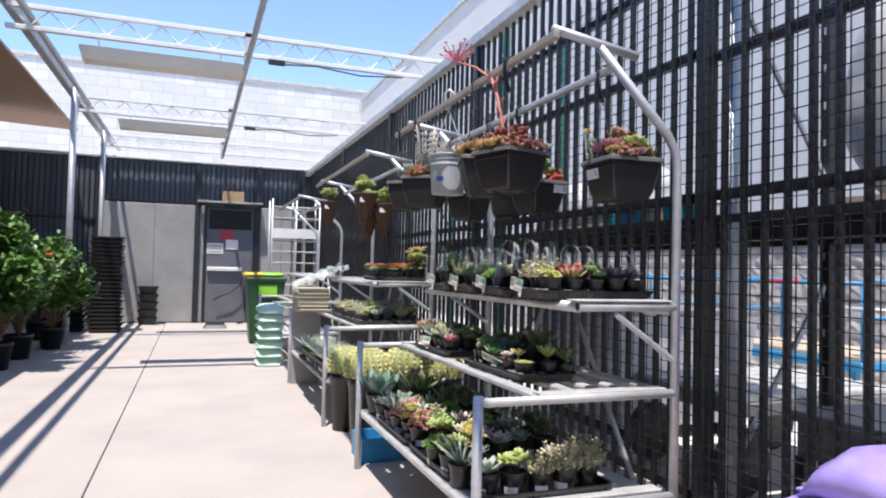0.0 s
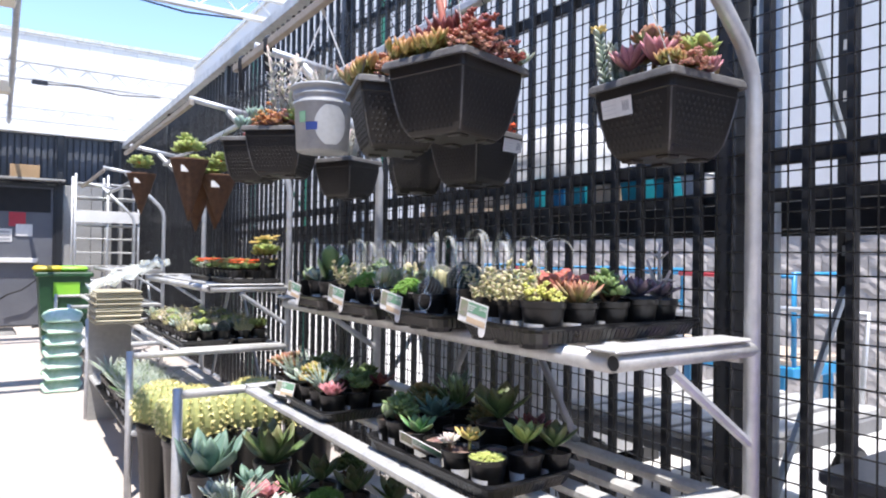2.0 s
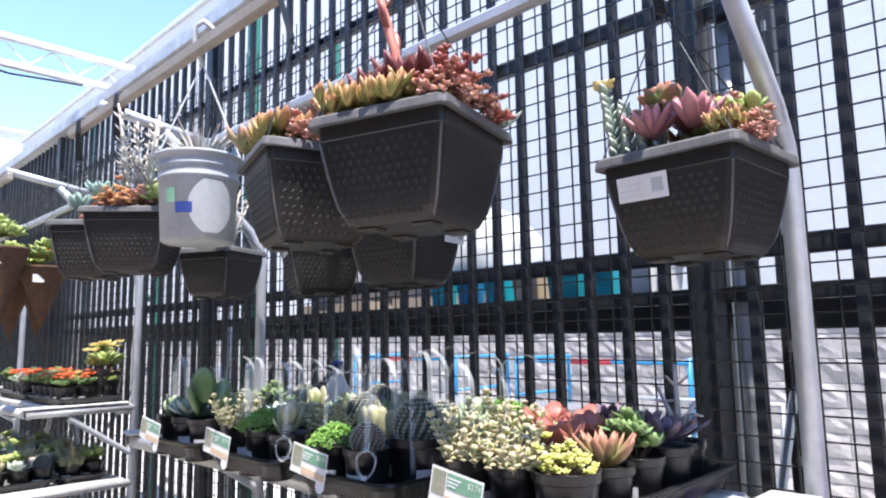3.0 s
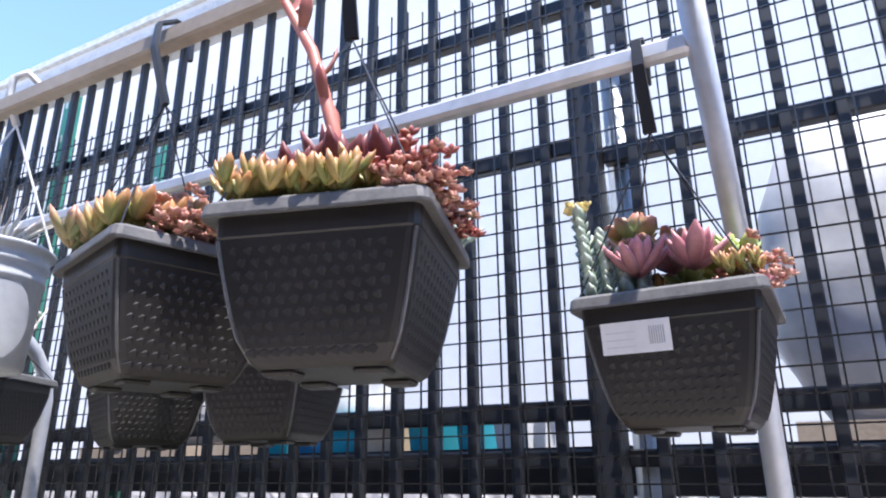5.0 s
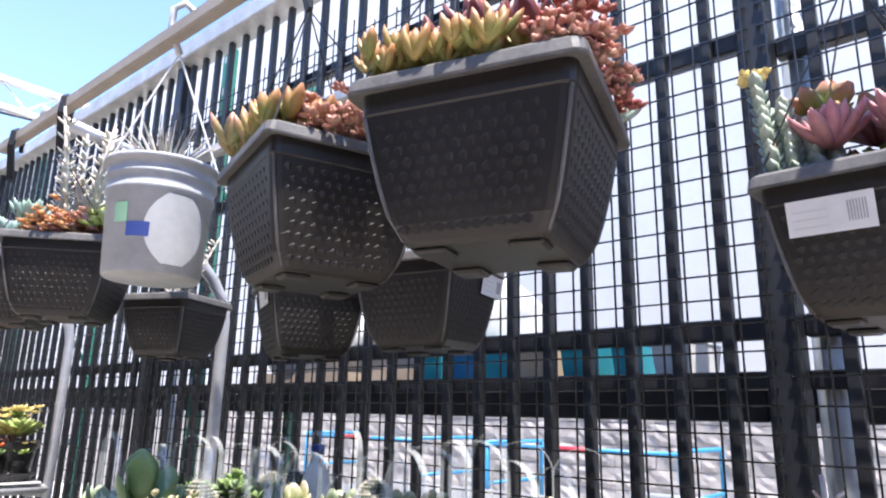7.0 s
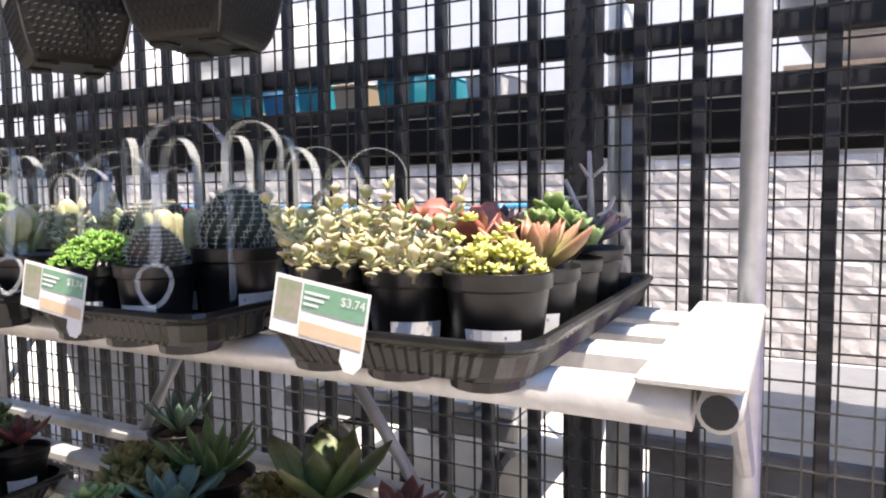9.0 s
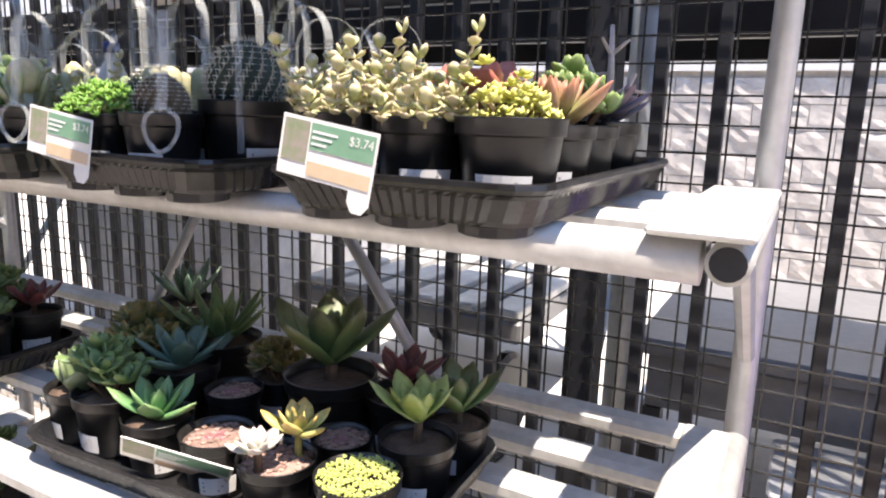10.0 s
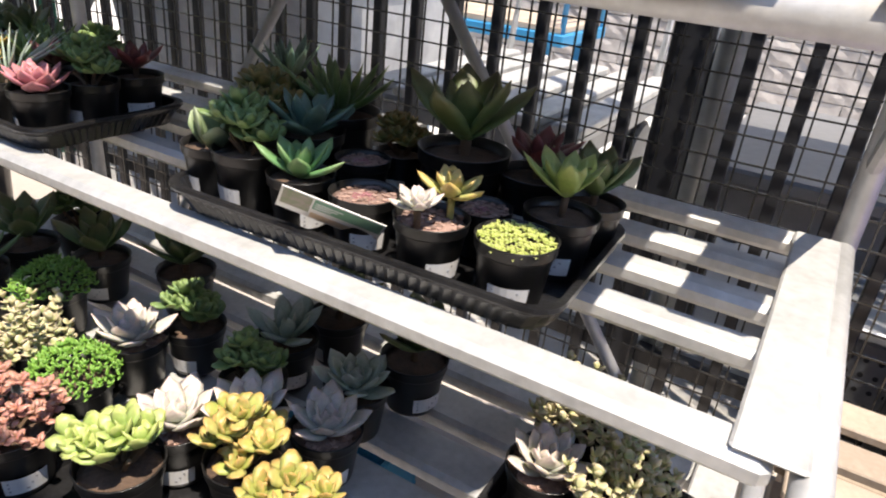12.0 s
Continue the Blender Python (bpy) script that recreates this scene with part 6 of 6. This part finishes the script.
# cream sheets piled at the rack's far corner under a clear film
pile = thing("sheet_pile", "pile of cream fibre sheets on the rack's corner", "pile")
for i in range(14):
    boxpart("sheet", (0.95 + 0.006 * math.sin(i * 2.1), 6.62 + 0.01 * math.sin(i * 3.7), 0.76 + i * 0.017), (1.26 + 0.008 * math.cos(i * 1.3), 7.02, 0.772 + i * 0.017), CREAM, pile, bev=0.004)
boxpart("support_board", (0.955, 7.03, 0.0), (1.25, 7.05, 0.98), CLAD, pile, "grey upright board")
fm = thing("plastic_film", "crumpled clear plastic film thrown over the pile", "plastic film")
rows = []
for i in range(9):
    t = i / 8
    rows.append([Vector((0.93 + 0.5 * t + 0.02 * math.sin(k), 6.55 + 0.075 * k, 1.02 + 0.2 * t + 0.035 * math.sin(k * 1.7 + i * 1.3) + 0.02 * math.cos(i * 2.2 - k))) for k in range(8)])
part("film", MB().loft(rows, None, None, False, False), FILM, fm, smooth=True)

# brown cone baskets hanging from the second rack's bar
def cone(x, y, z, h, material, words):
    th = thing("cone_basket", words, "hanging basket", T(x, y, z), "cone baskets")
    part("cone", MB().lathe([(0.004, -h), (0.022, -h * 0.82), (0.062, -h * 0.42), (0.1, -0.01), (0.104, 0.0), (0.094, 0.0), (0.085, -0.02)], 18), COIR, th, smooth=True)
    g = cluster("jade", random.Random(int(y * 50)), 0.095)
    part("succulent_clump", g, material, th, smooth=True)
    fl_ = MB()
    rnd = random.Random(6)
    for i in range(8):
        rosette(fl_, T(rnd.uniform(-0.06, 0.06), rnd.uniform(-0.06, 0.06), 0.07), rnd, 7, 0.025, 0.01, 0.004, 0.5, 0.2, 10, 60)
    part("flower_head", fl_, FLOWO, th, kind="stuff")
    boxpart("sticker", (-0.06, -0.078, -0.075), (-0.015, -0.07, -0.04), PAPER, th, "white price sticker")
    part("hanger_wire", MB().tube([(0.0, 0.0, 0.05), (1.235 - x, 0, 2.1 - z)], 0.002, 5), BLACKM, th)
    return th


for cx, cy, cz, hh in ((1.25, 5.2, 1.79, 0.34), (1.42, 5.24, 1.72, 0.27), (1.34, 5.42, 1.7, 0.3), (1.47, 5.5, 1.72, 0.3), (1.24, 6.66, 1.85, 0.3)):
    cone(cx, cy, cz, hh, L_LIME, "brown coir cone basket of succulents with red flowers")

# wooden pallets beside the rack with violet bags on them
for i in range(2):
    pl = thing("pallet", "worn wooden pallet stacked on the floor by the rack", "pallet", T(1.5, 1.04, 0.15 * i + 0.001), "pallets")
    for k in range(5):
        boxpart("deck_board", (0.02 + k * 0.136, 0.0, 0.118), (0.12 + k * 0.136 - 0.012 * (k % 2), 1.11, 0.138), WOOD, pl, bev=0.003)
    for k in range(3):
        boxpart("stringer", (0.02, 0.01 + k * 0.515, 0.022), (0.664, 0.06 + k * 0.515, 0.117), WOOD, pl, bev=0.003)
    for k in range(3):
        boxpart("base_board", (0.02 + k * 0.27, 0.0, 0.0), (0.12 + k * 0.27, 1.1, 0.021), WOOD, pl, bev=0.003)
for bx, by, bz, rz in ((1.9, 1.62, 0.293, 84), (2.0, 1.44, 0.495, 95), (1.95, 1.16, 0.293, 90)):
    sack(bx, by, bz, 0.46, 0.36, 0.21, rz, PURP, "violet and white film bag of soil on a pallet", "violet bags")

# white bottle standing among the cacti
bt = thing("bottle", "white spray bottle standing among the cactus pots", "bottle", T(1.72, 3.43, UPZ + 0.007))
part("body", MB().lathe([(0.03, 0), (0.032, 0.01), (0.032, 0.13), (0.02, 0.16), (0.014, 0.17), (0.014, 0.185)], 18), STEELW, bt, smooth=True)
part("cap", MB().lathe([(0.016, 0.185), (0.016, 0.205), (0.01, 0.208)], 14), BLUEP, bt, "blue cap", True)

# ---- the stock yard beyond the fence ----
sh = thing("yard_shelf", "black steel yard shelf standing behind the fence", "shelf")
for y0, y1 in ((-2.8, 2.6), (2.68, 8.2)):
    boxpart("beam", (2.52, y0, 1.38), (2.56, y1, 1.5), BLACKM, sh, bev=0.004)
    boxpart("beam", (3.12, y0, 1.38), (3.16, y1, 1.5), BLACKM, sh, bev=0.004)
    boxpart("deck", (2.561, y0, 1.495), (3.119, y1, 1.508), BLACKM, sh)
for uy in (-2.8, -0.2, 2.64, 5.4, 8.2):
    for ux in (2.54, 3.14):
        up_ = boxpart("upright", (ux - 0.03, uy - 0.03, -0.06), (ux + 0.03, uy + 0.03, 3.4), GREENW if uy > 5 else BLACKM, sh, bev=0.004)
        for i in range(16):
            boxpart("slot", (ux - 0.0315, uy - 0.008, 0.3 + i * 0.2), (ux - 0.0302, uy + 0.008, 0.34 + i * 0.2), GALVW, up_)
    part("diagonal", MB().tube([(2.54, uy, 2.6), (3.14, uy, 1.7)], 0.016, 6), GREENW if uy > 5 else ZINC, sh)
    part("diagonal", MB().tube([(2.54, uy, 0.3), (3.14, uy, 1.2)], 0.016, 6), ZINC, sh)
ir = random.Random(21)
for i, (iy, w, h, material, words) in enumerate(((2.95, 0.12, 0.1, STEELW, "white"), (3.1, 0.1, 0.1, TEAL, "teal"), (3.26, 0.14, 0.13, TEAL, "teal"), (3.43, 0.13, 0.11, TANP, "tan"), (3.58, 0.12, 0.12, TEAL, "teal"), (3.74, 0.12, 0.1, BLUEPL, "blue"), (3.9, 0.12, 0.12, TEAL, "teal"), (0.1, 0.14, 0.12, BLUEPL, "blue"), (0.25, 0.15, 0.12, TANP, "tan"))):
    bxs = thing("storage_box", "small %s plastic box on the yard shelf" % words, "box", T(2.72, iy, 1.509, ir.uniform(-8, 8)), "boxes on the yard shelf")
    part("box_body", MB().loft([[(-0.1, -w * 0.42, 0), (0.1, -w * 0.42, 0), (0.1, w * 0.42, 0), (-0.1, w * 0.42, 0)], [(-0.11, -w * 0.48, h * 0.9), (0.11, -w * 0.48, h * 0.9), (0.11, w * 0.48, h * 0.9), (-0.11, w * 0.48, h * 0.9)]]), material, bxs)
    boxpart("lid", (-0.115, -w * 0.5, h * 0.9), (0.115, w * 0.5, h), material, bxs, bev=0.004)


def lump(x, y, z, a, b, c, seed, words):
    """A bulging film-wrapped bundle."""
    th = thing("wrapped_bundle", words, "wrapped goods", T(x, y, z), "wrapped goods")
    rows = []
    for i in range(15):
        t = i / 14
        e = math.sin(math.pi * (0.04 + 0.92 * t)) ** 0.35
        row = []
        for k in range(28):
            an = 2 * math.pi * k / 28
            q = 1 / (abs(math.cos(an)) ** 4 + abs(math.sin(an)) ** 4) ** 0.25
            d = 1 + 0.09 * noise.noise(Vector((math.cos(an) * 2, math.sin(an) * 2, t * 5 + seed)))
            row.append((a * e * q * d * math.cos(an), b * e * q * d * math.sin(an), c * t))
        rows.append(row)
    part("film", MB().loft(rows), WRAP, th, smooth=True)
    boxpart("pallet_base", (-a * 0.9, -b * 0.9, 0.0), (a * 0.9, b * 0.9, 0.05), WOOD, th)
    return th


lump(2.86, 3.95, 1.509, 0.22, 0.35, 0.45, 1, "white film-wrapped bundle on the yard shelf")
lump(2.86, 4.75, 1.509, 0.22, 0.35, 0.4, 7, "white film-wrapped bundle on the yard shelf")
lump(2.86, 1.82, 1.509, 0.24, 0.4, 0.95, 3, "grey film-wrapped bundle stacked on the yard shelf")
lump(2.86, 0.85, 1.509, 0.24, 0.45, 1.3, 5, "tall film-wrapped bundle on the yard shelf")

# low grey benches, a pale crate, a slatted cart and blue carts on the yard's concrete
def bench(x0, y0, x1, y1, z, words):
    th = thing("metal_bench", words, "bench", group="yard benches")
    boxpart("top", (x0, y0, z - 0.05), (x1, y1, z), GREYV, th, bev=0.01)
    boxpart("skirt", (x0 + 0.04, y0 + 0.04, z - 0.22), (x1 - 0.04, y1 - 0.04, z - 0.052), GREYV, th)
    for px in (x0 + 0.06, x1 - 0.06):
        for py in (y0 + 0.06, y1 - 0.06):
            boxpart("leg", (px - 0.03, py - 0.03, -0.06), (px + 0.03, py + 0.03, z - 0.222), BLACKM, th)
    return th


bench(2.75, 1.55, 3.9, 2.55, 0.56, "low grey sheet metal bench with a dark underside")
bench(2.75, 0.2, 3.9, 1.4, 0.5, "low grey sheet metal bench on the yard")
tg = thing("perforated_trough", "dark grey perforated metal trough standing behind the fence", "trough", T(2.42, 1.28, -0.06))
boxpart("base", (0.0, 0.0, 0.0), (0.3, 0.86, 0.38), GREYV, tg, bev=0.01)
boxpart("rim", (-0.012, -0.012, 0.381), (0.312, 0.872, 0.41), GALV, tg, bev=0.006)
# Black discs on the solid side paint the shade inside the perforations.
hole = MB().lathe([(0.007, 0.0), (0.0068, 0.0012)], 8, Matrix.Rotation(-math.pi / 2, 4, "Y")).mesh("hole", INKD)
for i in range(6):
    for j in range(24):
        part("hole", hole, None, tg, m=Matrix.Translation((-0.0002, 0.05 + j * 0.033, 0.12 + i * 0.042)))
cr = thing("flat_cart", "grey flat cart with pale ribbed deck boards", "cart", T(2.85, 2.95, 0))
boxpart("frame", (0, 0, 0.42), (1.3, 1.0, 0.5), GREYV, cr, bev=0.01)
for i in range(6):
    boxpart("deck_board", (0.0, 0.01 + i * 0.165, 0.501), (1.3, 0.12 + i * 0.165, 0.54), GALVW, cr, bev=0.008)
for px, py in ((0.12, 0.1), (1.18, 0.1), (0.12, 0.9), (1.18, 0.9)):
    part("wheel", MB().lathe([(0.03, -0.03), (0.18, -0.03), (0.2, -0.015), (0.2, 0.015), (0.18, 0.03), (0.03, 0.03)], 20, T(px, py, 0.14) @ Matrix.Rotation(math.pi / 2, 4, "X")), BLACKM, cr)
part("handle", MB().tube([(1.28, 0.1, 0.5), (1.36, 0.1, 1.0), (1.36, 0.9, 1.0), (1.28, 0.9, 0.5)], 0.018, 8), GALV, cr, smooth=True)
pc = thing("pale_crate", "large pale grey plastic bin on the yard", "crate", T(2.95, 4.2, -0.06))
part("tub", MB().loft([[(0.1, 0.1, 0.1), (1.2, 0.1, 0.1), (1.2, 1.3, 0.1), (0.1, 1.3, 0.1)], [(0, 0, 0.95), (1.3, 0, 0.95), (1.3, 1.4, 0.95), (0, 1.4, 0.95)]]), WRAP, pc)
boxpart("rim", (-0.03, -0.03, 0.951), (1.33, 1.43, 1.0), GREYV, pc, bev=0.01)
for px in (0.15, 1.0):
    boxpart("skid", (px, 0.1, 0.0), (px + 0.15, 1.3, 0.1), BLACKM, pc)
for bx_, by_ in ((5.0, 3.9), (5.1, 6.2)):
    bc = thing("stock_cart", "blue steel stock cart with a flat wooden deck", "cart", T(bx_, by_, -0.06), "blue stock carts")
    boxpart("deck", (0, 0, 0.6), (0.8, 1.5, 0.64), WOOD, bc, bev=0.004)
    boxpart("frame_rail", (-0.03, -0.03, 0.52), (0.83, 1.53, 0.599), BLUEPL, bc, bev=0.008)
    for py in (0.0, 1.5):
        part("hoop", MB().tube([(0.02, py, 0.6), (0.02, py, 1.25), (0.78, py, 1.25), (0.78, py, 0.6)], 0.02, 8), BLUEPL, bc, smooth=True)
        part("hoop_rail", MB().tube([(0.02, py, 0.95), (0.78, py, 0.95)], 0.014, 8), BLUEPL, bc, smooth=True)
    part("side_rail", MB().tube([(0.02, 0, 1.23), (0.02, 1.5, 1.23)], 0.016, 8), BLUEPL, bc, smooth=True)
    part("grip", MB().tube([(0.02, 0.6, 1.23), (0.02, 0.95, 1.23)], 0.021, 8), REDP, bc, "red grip", True)
    for px, py in ((0.08, 0.12), (0.72, 0.12), (0.08, 1.38), (0.72, 1.38)):
        part("wheel", MB().lathe([(0.02, -0.02), (0.1, -0.02), (0.11, 0), (0.1, 0.02), (0.02, 0.02)], 16, T(px, py, 0.11) @ Matrix.Rotation(math.pi / 2, 4, "X")), BLACKM, bc)
        boxpart("fork", (px - 0.02, py - 0.03, 0.13), (px + 0.02, py + 0.03, 0.519), BLUEPL, bc)
